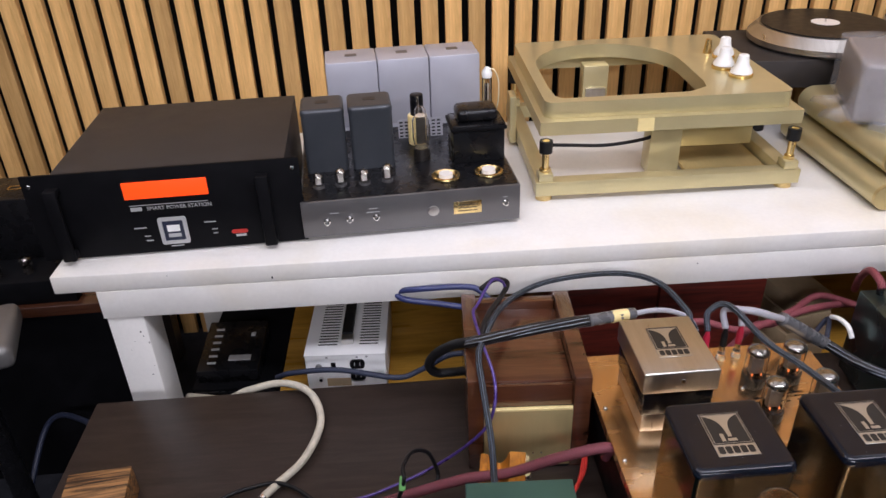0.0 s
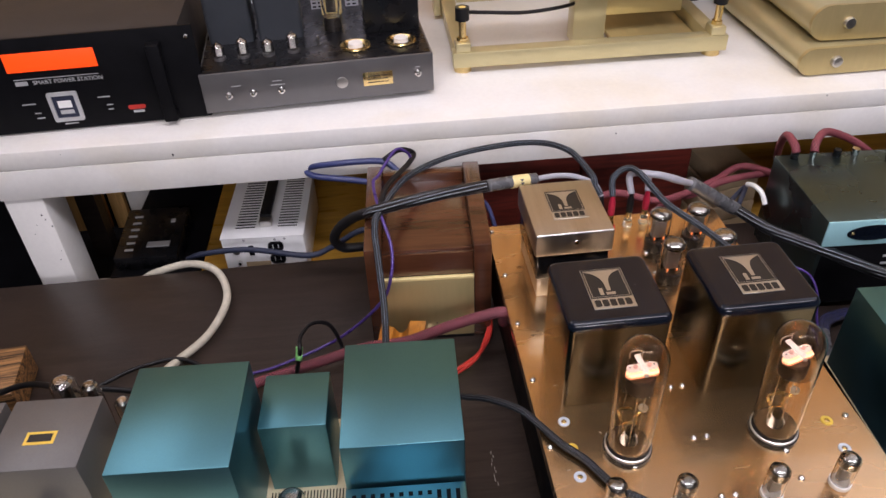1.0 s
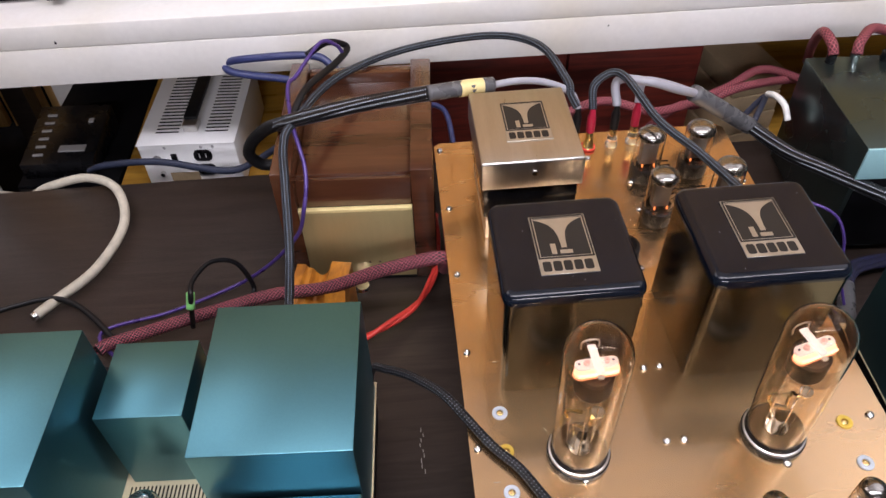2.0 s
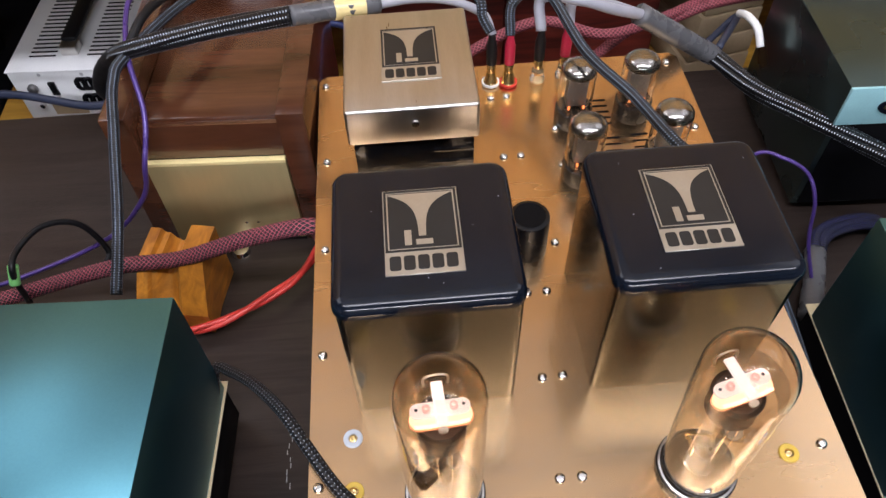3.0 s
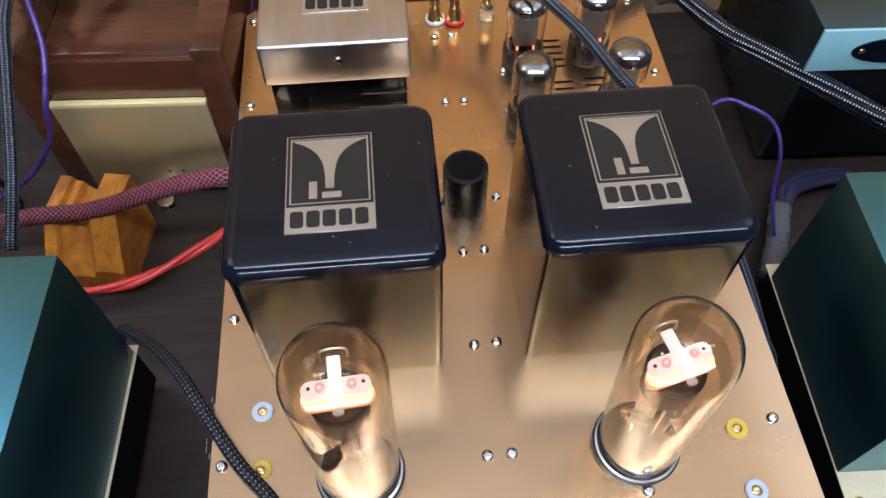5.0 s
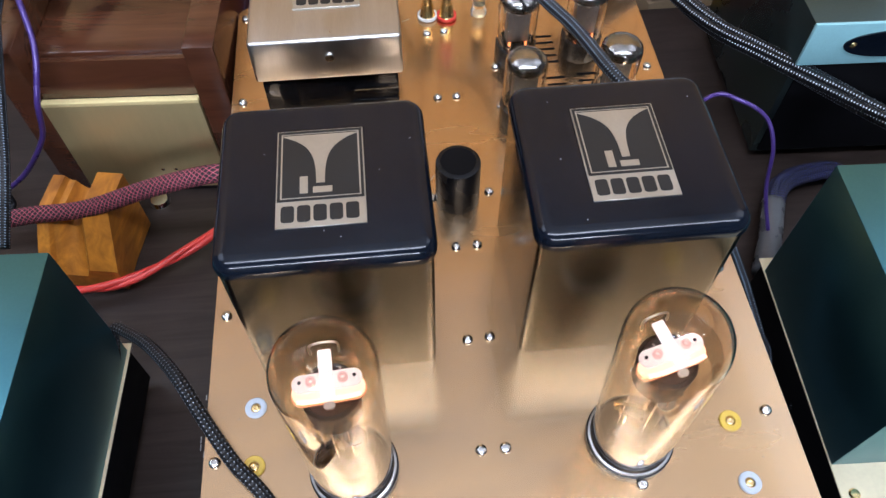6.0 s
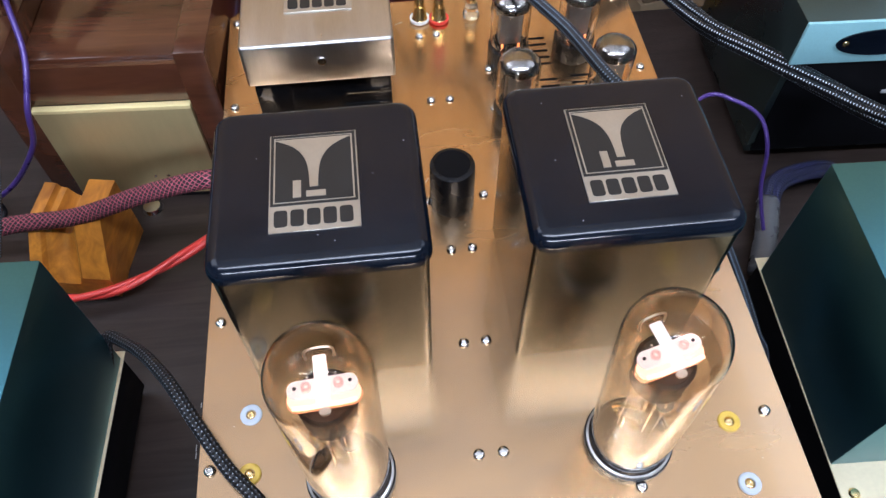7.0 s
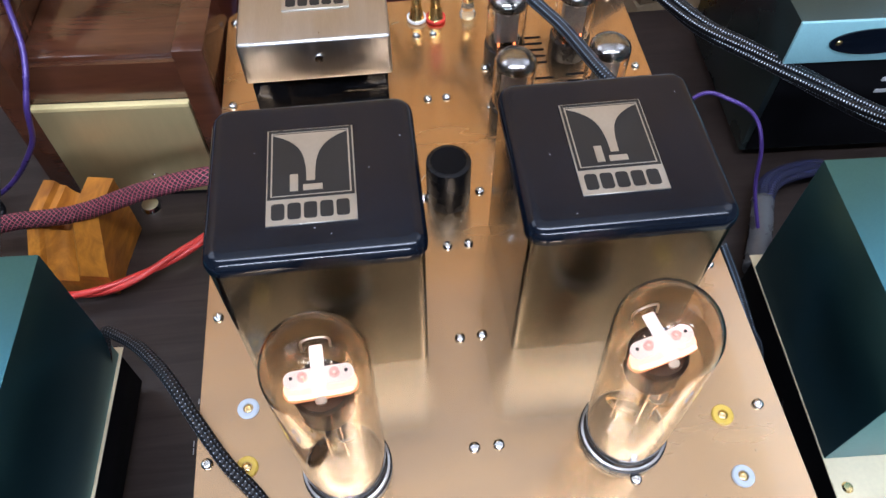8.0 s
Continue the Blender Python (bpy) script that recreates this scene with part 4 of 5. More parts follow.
# ---- carved cable rest ----
def carved_rest(w, d):
    """A saddle block: two prongs with a rounded valley between them, sloping down to a blunt front."""
    nx, ny = 26, 16
    bm = bmesh.new()
    top = []
    for j in range(ny + 1):
        v = j / ny
        row = []
        for i in range(nx + 1):
            u = i / nx
            prong = max(min((0.20 - u) / 0.05, 1.0), min((u - 0.58) / 0.05, 1.0), 0.0)
            valley = 0.049 + 0.020 * (abs(u - 0.42) / 0.2) ** 2 if 0.22 < u < 0.62 else 0.066
            back = prong * (0.074 if u > 0.5 else 0.066) + (1 - prong) * min(valley, 0.060)
            slope = min(max((0.45 - v) / 0.45, 0.0), 1.0)
            z = back * (1 - slope) + (0.018 + 0.010 * prong) * slope
            row.append(bm.verts.new(((u - 0.5) * w * (0.93 + 0.07 * slope), (v - 0.5) * d, z)))
        top.append(row)
    low = [[bm.verts.new((vv.co.x, vv.co.y, 0.0)) for vv in row] for row in top]
    for j in range(ny):
        for i in range(nx):
            bm.faces.new((top[j][i], top[j][i + 1], top[j + 1][i + 1], top[j + 1][i]))
            bm.faces.new((low[j][i], low[j + 1][i], low[j + 1][i + 1], low[j][i + 1]))
    for i in range(nx):
        for j in (0, ny):
            bm.faces.new((low[j][i], low[j][i + 1], top[j][i + 1], top[j][i]))
    for j in range(ny):
        for i in (0, nx):
            bm.faces.new((low[j][i], low[j + 1][i], top[j + 1][i], top[j][i]))
    return bm


rest = thing("cable_rest", "carved golden olive-wood cable rest with two prongs", "cable rest", pose(-0.148, 1.033, 0.4853, 0, 0, -8))
part("saddle", carved_rest(0.070, 0.072), GOLDWOOD, rest, smooth=25)
knot = lathe([(0, 0), (0.0032, 0), (0.0022, 0.0006), (0, 0.0007)], seg=9)
part("knot", knot, BLACK_MATT, rest, "dark knot in the wood").matrix_basis = pose(0.022, -0.0225, 0.0390, 40, 0, 20) @ Matrix.Diagonal((1.3, 0.8, 1, 1))

striped = thing("wooden_block", "striped dark-grained wooden block on the table", "wood block", pose(-0.735, 1.047, 0, 0, 0, 9))
part("block", box(-0.045, 0.046, -0.055, 0.042, 0.4853, 0.535, 0.002), STRIPED, striped)

# ---- things on the white bench ----
BZ = 0.690
# power conditioner
rack = thing("power_conditioner", "black rack-mount power conditioner with an orange display", "power conditioner", pose(-0.8955, 1.4410, 0, 0, 0, 5.0))
part("case", box(0.018, 0.412, 0.0065, 0.345, BZ + 0.012, 0.854, 0.002), RACK_TOP, rack, "textured dark steel case")
front = part("front_panel", box(-0.028, 0.436, 0.0, 0.006, 0.694, 0.857, 0.001), BLACK_MATT, rack, "black front panel")
part("display", box(0.134, 0.276, -0.0022, -0.0003, 0.802, 0.8335, 0.0003), ORANGE_DISPLAY, front, "lit orange display")
part("grey_rule", box(0.138, 0.272, -0.0012, -0.0003, 0.7885, 0.7895), GREY_PRINT, front)
letters("lettering", "SMART POWER STATION", 0.0098, GREY_PRINT, front, pose(0.222, -0.0012, 0.782, 90), "pale grey printed words")
part("grey_bar", box(0.139, 0.158, -0.0012, -0.0003, 0.7785, 0.7855), GREY_PRINT, front)
sq = part("power_button", holed(rounded(-0.0245, 0.0245, -0.0265, 0.0265, 0.004), rounded(-0.018, 0.018, -0.020, 0.020, 0.002), 0, 0.003), GREY_PRINT, front, "square silver button frame")
sq.matrix_basis = pose(0.2035, -0.0003, 0.736, 90)
part("button_face", box(-0.0175, 0.0175, -0.0195, 0.0195, 0.0003, 0.0012), WHITE_METAL, sq).data.materials[0] = NAVY
part("button_mark", box(-0.011, 0.011, -0.002, 0.011, 0.0013, 0.0018), WHITE_PLASTIC, sq)
part("button_mark", box(-0.011, 0.011, -0.013, -0.006, 0.0013, 0.0018), GREY_PRINT, sq)
part("red_label", prism(rounded(0.302, 0.331, 0.0, 0.008, 0.0035, 4), 0, 0.0006), RED_LABEL, front, "red maker's mark").matrix_basis = pose(0, -0.0003, 0.7195, 90)
part("grey_bar", box(0.309, 0.327, -0.0012, -0.0003, 0.7135, 0.7175), GREY_PRINT, front)
for bx, bz, w in ((0.147, 0.744, 0.022), (0.156, 0.727, 0.010), (0.158, 0.718, 0.012), (0.268, 0.746, 0.020), (0.274, 0.731, 0.010), (0.274, 0.723, 0.008), (0.2035, 0.7035, 0.022)):
    part("grey_bar", box(bx - w / 2, bx + w / 2, -0.0010, -0.0003, bz, bz + 0.0018), GREY_PRINT, front)
for hx in (0.022, 0.372):
    hb = box(hx - 0.011, hx + 0.011, -0.024, -0.015, 0.700, 0.836, 0.003)
    box(hx - 0.011, hx + 0.011, -0.020, -0.0003, 0.822, 0.8355, 0.002, bm=hb)
    box(hx - 0.011, hx + 0.011, -0.020, -0.0003, 0.7005, 0.714, 0.002, bm=hb)
    part("handle", hb, BLACK_MATT, rack, "black bar handle")
for sx, sz in ((-0.016, 0.838), (0.424, 0.838)):
    part("screw", lathe([(0, 0), (0.004, 0), (0.003, 0.0015), (0, 0.002)], seg=12), CHROME, rack).matrix_basis = pose(sx, -0.0003, sz, 90)
for fx in (0.05, 0.38):
    for fy in (0.05, 0.30):
        part("foot", cyl(fx, fy, BZ + 0.0002, BZ + 0.0119, 0.014), BLACK_RUBBER, rack)

# small valve amplifier
va = thing("integrated_amplifier", "grey valve amplifier with slate transformer cans and brass-rimmed sockets", "amplifier", pose(-0.467, 1.472, 0, 0, 0, 6.3))
VZ = 0.772
part("chassis", box(0.0, 0.400, 0.0, 0.335, 0.700, VZ - 0.0005, 0.002), GUNMETAL, va, "gunmetal painted chassis")
part("top_plate", box(0.004, 0.396, 0.004, 0.331, VZ - 0.0004, VZ + 0.001), BLACK_PLASTIC, va, "glossy dark top plate")
for fx in (0.05, 0.35):
    for fy in (0.04, 0.29):
        part("foot", cyl(fx, fy, BZ + 0.0002, 0.6998, 0.013), BLACK_RUBBER, va)


def bench_can(x0, x1, y0, y1, z1, material, label):
    bm = prism(rounded(x0, x1, y0, y1, 0.008), VZ + 0.0012, z1 - 0.012)
    c = part("transformer_can", bm, material, va, label)
    lid = soft_lid(x0 - 0.001, x1 + 0.001, y0 - 0.001, y1 + 0.001, 0.010, z1 - 0.0119, z1, 0.007)
    part("lid", lid, material, c)
    mx, my = (x0 + x1) / 2, (y0 + y1) / 2
    part("dark_bar", box(mx - 0.012, mx + 0.012, my - 0.006, my + 0.010, z1 + 0.0001, z1 + 0.0005), DARK_PRINT, c)
    return c


bench_can(0.012, 0.091, 0.122, 0.205, 0.898, DARK_CAN, "slate painted can")
bench_can(0.100, 0.181, 0.122, 0.205, 0.898, DARK_CAN, "slate painted can")
blk = part("mains_transformer", box(0.293, 0.393, 0.108, 0.185, VZ + 0.0012, 0.850, 0.003), BLACK_PLASTIC, va, "black open-frame transformer")
blk_cap = box(0.303, 0.383, 0.118, 0.175, 0.8502, 0.876, 0.010, 4)
part("bell_cap", blk_cap, BLACK_PLASTIC, blk)
part("core_rim", box(0.289, 0.397, 0.105, 0.188, 0.838, 0.8458, 0.002), BLACK_MATT, blk)
small = [(0.034, 0.056), (0.075, 0.058), (0.118, 0.056), (0.161, 0.060)]
for i, (tx, ty) in enumerate(small):
    hh = 0.036 if i % 2 else 0.031
    st = part("small_tube", cyl(tx, ty, VZ + 0.0012, VZ + 0.006, 0.0105, seg=20), GUNMETAL, va, "small glass valve")
    pr = [(0.0088, VZ + 0.0062), (0.0095, VZ + 0.010), (0.0095, VZ + hh - 0.006), (0.006, VZ + hh - 0.002), (0.0018, VZ + hh), (0, VZ + hh + 0.004)]
    part("glass_envelope", lathe(glass_shell(pr), tx, ty, 20), VALVE_GLASS, st)
    part("getter", lathe([(0.0086, VZ + hh - 0.008), (0.0055, VZ + hh - 0.0032), (0, VZ + hh - 0.001)], tx, ty, 20), GETTER, st)
    part("plate", box(tx - 0.005, tx + 0.005, ty - 0.003, ty + 0.003, VZ + 0.008, VZ + hh - 0.010, 0.0008), WHITE_METAL, st)
part("toggle", cyl(0.205, 0.074, VZ + 0.0012, VZ + 0.020, 0.003, 0.002, 12), CHROME, va)
for hx, hy in ((0.270, 0.056), (0.352, 0.060)):
    sk = part("tube_socket", lathe([(0.0265, 0.0012), (0.0275, 0.003), (0.0265, 0.0055), (0.0225, 0.0062), (0.0185, 0.002), (0.017, 0.0012)], hx, hy, 40), BRASS, va, "polished brass socket rim")
    for v in sk.data.vertices:
        v.co.z += VZ
    part("socket_core", lathe([(0, VZ + 0.010), (0.0125, VZ + 0.009), (0.0135, VZ + 0.0012), (0, VZ + 0.0012)], hx, hy, 28), CERAMIC, sk, "white ceramic socket core")
gt_tube = part("rectifier_tube", cyl(0.236, 0.150, VZ + 0.0012, VZ + 0.026, 0.0165, 0.0155, 28), BAKELITE, va, "tall clear glass rectifier valve")
pr = [(0.013, VZ + 0.0262), (0.0165, VZ + 0.045), (0.0165, VZ + 0.080), (0.012, VZ + 0.090), (0.0105, VZ + 0.102), (0.006, VZ + 0.108), (0, VZ + 0.110)]
part("glass_envelope", lathe(glass_shell(pr), 0.236, 0.150, 28), VALVE_GLASS, gt_tube)
part("plate", box(0.227, 0.245, 0.145, 0.155, VZ + 0.034, VZ + 0.085, 0.001), ANODE, gt_tube)
part("mica", cyl(0.236, 0.150, VZ + 0.090, VZ + 0.091, 0.010, seg=20), CERAMIC, gt_tube)
cap = part("capacitor", cyl(0.238, 0.235, VZ + 0.0012, VZ + 0.062, 0.020, seg=28, bev=0.003), GOLD_EDGE, va, "pale capacitor can")
part("upper_can", cyl(0.238, 0.235, VZ + 0.0622, VZ + 0.105, 0.0135, seg=24, bev=0.003), BLACK_PLASTIC, cap)
part("chrome_strip", cyl(0.238, 0.2225, VZ + 0.0625, VZ + 0.103, 0.003, seg=10), CHROME, cap)
for sx0 in (0.205, 0.272):
    vp = part("vent_plate", box(sx0 - 0.006, sx0 + 0.020, 0.253, 0.2545, VZ + 0.005, VZ + 0.045), SILVER_CAN, va)
    for r in range(5):
        for c in range(2):
            part("vent_slot", box(sx0 - 0.003 + c * 0.011, sx0 + 0.004 + c * 0.011, 0.2522, 0.2528, VZ + 0.008 + r * 0.0075, VZ + 0.011 + r * 0.0075), BLACK_MATT, vp)
for kx, kz in ((0.044, 0.731), (0.085, 0.732), (0.133, 0.732), (0.372, 0.738)):
    kb = part("toggle_switch", lathe([(0, 0), (0.0062, 0), (0.006, 0.003), (0.0038, 0.004), (0.0036, 0.011), (0, 0.0125)], seg=18), CHROME, va, "chrome toggle switch")
    kb.matrix_basis = pose(kx, -0.0003, kz, 90)
for bx, bz, w in ((0.058, 0.7455, 0.016), (0.128, 0.748, 0.016), (0.128, 0.741, 0.024), (0.372, 0.748, 0.008)):
    part("print_bar", box(bx - w / 2, bx + w / 2, -0.0008, -0.0002, bz, bz + 0.0014), GREY_PRINT, va)
part("power_lens", lathe([(0, 0), (0.0105, 0), (0.0095, 0.0018), (0, 0.003)], seg=28), STEEL, va, "round silver lens").matrix_basis = pose(0.238, -0.0003, 0.733, 90)
npl = part("name_plate", box(0.275, 0.327, -0.002, -0.0003, 0.7225, 0.7470, 0.0003), BRASS, va, "small brass name plate")
for k in range(3):
    part("print_bar", box(0.283, 0.319, -0.0026, -0.0021, 0.728 + k * 0.006, 0.7292 + k * 0.006), DARK_PRINT, npl)

# power supply with three silver cans, behind the valve amplifier
psu = thing("silver_transformers", "row of three silver-grey transformer cans on one chassis", "power supply", pose(-0.497, 1.748, 0, 0, 0, 6.5))
part("chassis", box(0.058, 0.392, 0.072, 0.185, BZ + 0.0003, 0.775, 0.002), SILVER_CAN, psu)
for i in range(3):
    cx = 0.060 + i * 0.110
    c = part("transformer_can", box(cx, cx + 0.1085, 0.070, 0.170, 0.7753, 0.917, 0.003), SILVER_CAN, psu, "silver-grey painted can")
    part("dark_bar", box(cx + 0.043, cx + 0.068, 0.112, 0.132, 0.9171, 0.9175), GUNMETAL, c)
lamp_post = part("output_tube", cyl(0.405, 0.075, 0.775, 0.862, 0.011, seg=18, bev=0.002), CLEAR, psu)
part("pin", cyl(0.405, 0.075, 0.7755, 0.850, 0.004, seg=12), CHROME, lamp_post)
sweep("lead", [(0.405, 0.075, 0.880), (0.420, 0.072, 0.878), (0.430, 0.070, 0.850), (0.428, 0.070, 0.80), (0.420, 0.09, 0.76)], 0.0015, IVORY, psu, "thin cream lead")
part("white_cap", lathe([(0, 0.8622), (0.011, 0.8622), (0.012, 0.873), (0.005, 0.884), (0, 0.886)], 0.405, 0.075, 18), WHITE_PLASTIC, lamp_post, "white plastic top cap")

# gold turntable chassis
deck = thing("turntable_chassis", "champagne-gold turntable chassis with an open round well, no platter", "turntable", pose(-0.018, 1.632, 0, 0, 0, 1.8))
hole = [(0.050, 0.045), (0.305, 0.050), (0.345, 0.075), (0.352, 0.110)] + [(0.195 + 0.160 * math.cos(radians(a)), 0.265 + 0.150 * math.sin(radians(a))) for a in range(0, 181, 12)] + [(0.034, 0.11), (0.038, 0.06)]
top_bm = holed(rounded(0.012, 0.503, 0.022, 0.455, 0.02), hole, 0.842, 0.874)
bmesh.ops.bevel(top_bm, geom=[e for e in top_bm.edges if len(e.link_faces) == 2 and e.calc_face_angle(0) > 1.2 and all(v.co.z > 0.873 for v in e.verts)], offset=0.005, segments=3, affect="EDGES")
part("base_plate", box(0.31, 0.478, 0.0, 0.395, 0.704, 0.712, 0.001), GOLD_PANEL, deck, "polished gold base plate")
part("motor_board", top_bm, GOLD_PAINT, deck, "champagne-gold top plate with a round well")
part("lower_tray", holed([(0.0, 0.004), (0.518, 0.004), (0.518, 0.462), (0.0, 0.462)], [(0.03, 0.034), (0.488, 0.034), (0.488, 0.432), (0.03, 0.432)], 0.814, 0.8415), GOLD_PAINT, deck)
for fr in ((-0.012, 0.516, -0.036, -0.006), (-0.008, 0.512, 0.400, 0.430)):
    part("base_rail", box(fr[0], fr[1], fr[2], fr[3], 0.703, 0.733, 0.002), GOLD_PAINT, deck)
for fx in (-0.008, 0.482):
    part("base_rail", box(fx, fx + 0.03, -0.0058, 0.3998, 0.703, 0.733, 0.002), GOLD_PAINT, deck)
for fx, fy in ((0.008, -0.018), (0.495, -0.018), (0.008, 0.415), (0.495, 0.415)):
    bk = part("corner_bracket", box(fx - 0.014, fx + 0.014, fy - 0.016, fy + 0.016, 0.7332, 0.750, 0.002), GOLD_PAINT, deck)
    part("bolt", cyl(fx, fy, 0.7502, 0.8138, 0.007, seg=18), BRASS, bk, "brass suspension bolt")
    part("nut", cyl(fx, fy, 0.7504, 0.757, 0.011, seg=6), BRASS, bk)
    part("isolator", cyl(fx, fy, 0.790, 0.8137, 0.013, seg=18), BLACK_RUBBER, bk)
    part("foot", cyl(fx, fy + 0.004, BZ + 0.0002, 0.7028, 0.017, 0.016, 26), BRASS, bk, "brass foot")
part("centre_post", box(0.232, 0.296, 0.040, 0.085, 0.7035, 0.8138, 0.002), GOLD_PAINT, deck)
part("inner_bracket", box(0.298, 0.47, 0.10, 0.13, 0.735, 0.813, 0.002), GOLD_PAINT, deck)
mech = part("motor_bracket", box(0.165, 0.225, 0.36, 0.40, 0.735, 0.838, 0.003), GOLD_PAINT, deck, "motor bracket seen through the well")
part("motor_window", box(0.172, 0.218, 0.352, 0.3598, 0.745, 0.785), STEEL, mech)
part("side_bar", box(-0.024, -0.0092, 0.25, 0.30, 0.70, 0.81, 0.002), GOLD_PAINT, deck)
sweep("wire", [(0.005, -0.005, 0.800), (0.06, 0.01, 0.790), (0.14, 0.02, 0.782), (0.225, 0.04, 0.784), (0.24, 0.06, 0.79)], 0.0035, BLACK_RUBBER, deck, "black wire under the board")
sweep("wire", [(0.10, 0.12, 0.80), (0.19, 0.10, 0.808), (0.26, 0.10, 0.806)], 0.003, BLACK_RUBBER, deck, "black wire under the board")
part("copper_tag", box(0.190, 0.222, 0.0015, 0.0037, 0.8145, 0.8405), GOLD_EDGE, deck, "pale tape on the front edge")
for cx, cy in ((0.422, 0.186), (0.436, 0.128), (0.452, 0.262)):
    kn = part("switch_knob", lathe([(0, 0.8742), (0.024, 0.8742), (0.024, 0.880), (0.020, 0.8815), (0, 0.8815)], cx, cy, 28), BRASS, deck, "brass disc with a white cap")
    part("white_cap", lathe([(0, 0.8817), (0.022, 0.8817), (0.021, 0.888), (0.013, 0.900), (0.0105, 0.917), (0.008, 0.919), (0, 0.919)], cx, cy, 28), WHITE_PLASTIC, kn, "white plastic cap")
part("pin", cyl(0.43, 0.30, 0.8742, 0.905, 0.010, 0.006, 16), BRASS, deck)


def gold_case(name, label, m, w, d, z0, z1):
    """A long flat case with fully rounded sides."""
    c = thing(name, label, "amplifier", m, "gold cases")
    r = (z1 - z0) / 2
    pts = [(r + r * math.cos(radians(a)), z0 + r + r * math.sin(radians(a))) for a in range(90, 271, 12)] + [(w - r + r * math.cos(radians(a)), z0 + r + r * math.sin(radians(a))) for a in range(-90, 91, 12)]
    for nm, y0, y1, s, mt in (("body", 0.008, d, 0.97, GOLD_PAINT), ("front_panel", 0.0, 0.0078, 1.0, GOLD_PANEL)):
        bm = bmesh.new()
        mz = z0 + r
        lo = [bm.verts.new((x, y0, mz + (z - mz) * s)) for x, z in pts]
        hi = [bm.verts.new((x, y1, mz + (z - mz) * s)) for x, z in pts]
        bm.faces.new(lo)
        bm.faces.new(hi)
        for i in range(len(pts)):
            j = (i + 1) % len(pts)
            bm.faces.new((lo[i], lo[j], hi[j], hi[i]))
        p = part(nm, bm, mt, c)
        if nm == "front_panel":
            kb = part("knob", lathe([(0, 0), (0.0105, 0), (0.0105, 0.006), (0.009, 0.008), (0, 0.0085)], seg=24), STEEL, c, "round silver knob")
            kb.matrix_basis = pose(0.068, -0.0002, mz, 90)
    return c


gold_case("gold_amplifier", "champagne-gold flat case with rounded ends", pose(0.589, 1.502, 0, 0, 0, 3.0), 0.42, 0.37, BZ + 0.004, 0.744)
gold_case("gold_amplifier", "champagne-gold flat case stacked on another", pose(0.607, 1.530, 0, 0, 0, 1.0), 0.42, 0.35, 0.7475, 0.812)

# second turntable
tt = thing("turntable", "dark turntable with a silver platter and black mat", "turntable", pose(0.715, 2.052, 0, 0, 0, -2))
part("plinth", box(-0.245, 0.26, -0.145, 0.128, 0.795, 0.860, 0.004), RACK_TOP, tt, "dark grey plinth")
pl = part("platter", lathe([(0, 0.8605), (0.158, 0.8605), (0.170, 0.868), (0.170, 0.880), (0.150, 0.902), (0, 0.902)], 0.0, 0.0, 72), STEEL, tt, "silver platter")
part("mat", lathe([(0, 0.9022), (0.142, 0.9022), (0.143, 0.905), (0, 0.9055)], 0, 0, 72), BLACK_RUBBER, pl, "black rubber mat")
part("disc_label", cyl(0, 0, 0.9056, 0.9062, 0.032, seg=40), CERAMIC, pl, "pale round label")
part("spindle", cyl(0, 0, 0.9062, 0.917, 0.0025, seg=12), CHROME, pl)
for fx in (-0.17, 0.23):
    for fy in (-0.12, 0.10):
        part("foot", cyl(fx, fy, BZ + 0.0002, 0.7948, 0.02, 0.024, 24), BLACK_RUBBER, tt)
part("tonearm_post", cyl(0.19, 0.08, 0.8552, 0.91, 0.012, seg=18, bev=0.002), CHROME, tt)
for i, px in enumerate((-0.06, -0.085, 0.01)):
    part("control", cyl(px, -0.125, 0.8552, 0.868, 0.006, seg=16), CHROME if i else BLACK_PLASTIC, tt)

# wrapped package
pack = thing("wrapped_package", "grey box wrapped in crumpled clear plastic", "package", pose(0.645, 1.685, 0.8125, 0, 0, -18))
part("packed_box", box(-0.040, 0.165, -0.060, 0.15, 0.004, 0.118, 0.010, 3), BAGBOX, pack, "dark grey packed box")
wrap = box(-0.050, 0.176, -0.072, 0.162, 0.001, 0.128, 0.016, 4)
bmesh.ops.subdivide_edges(wrap, edges=list(wrap.edges), cuts=3, use_grid_fill=True)
for v in wrap.verts:
    k = noise.noise(v.co * 55) * 0.010 + noise.noise(v.co * 130) * 0.004
    if v.co.z > 0.004:
        v.co += Vector((v.co.x - 0.065, v.co.y - 0.037, v.co.z - 0.04)).normalized() * k
    v.co.z = max(v.co.z, 0.0008)
part("plastic_wrap", wrap, FILM_WRAP, pack, "crumpled clear plastic wrap", 180)
flap = bmesh.new()
for gx, gy, hh in ((-0.06, -0.03, 0.035), (0.02, -0.085, 0.045), (-0.065, 0.06, 0.03)):
    base = [flap.verts.new((gx + 0.035 * math.cos(a), gy + 0.03 * math.sin(a), 0.001 + 0.006 * (i % 2))) for i, a in enumerate([k * math.pi / 4 for k in range(8)])]
    tip = flap.verts.new((gx * 0.6, gy * 0.6, hh))
    for i in range(8):
        flap.faces.new((base[i], base[(i + 1) % 8], tip))
    flap.faces.new(base)
part("plastic_flap", flap, FILM_WRAP, pack, "loose corner of plastic", 180)

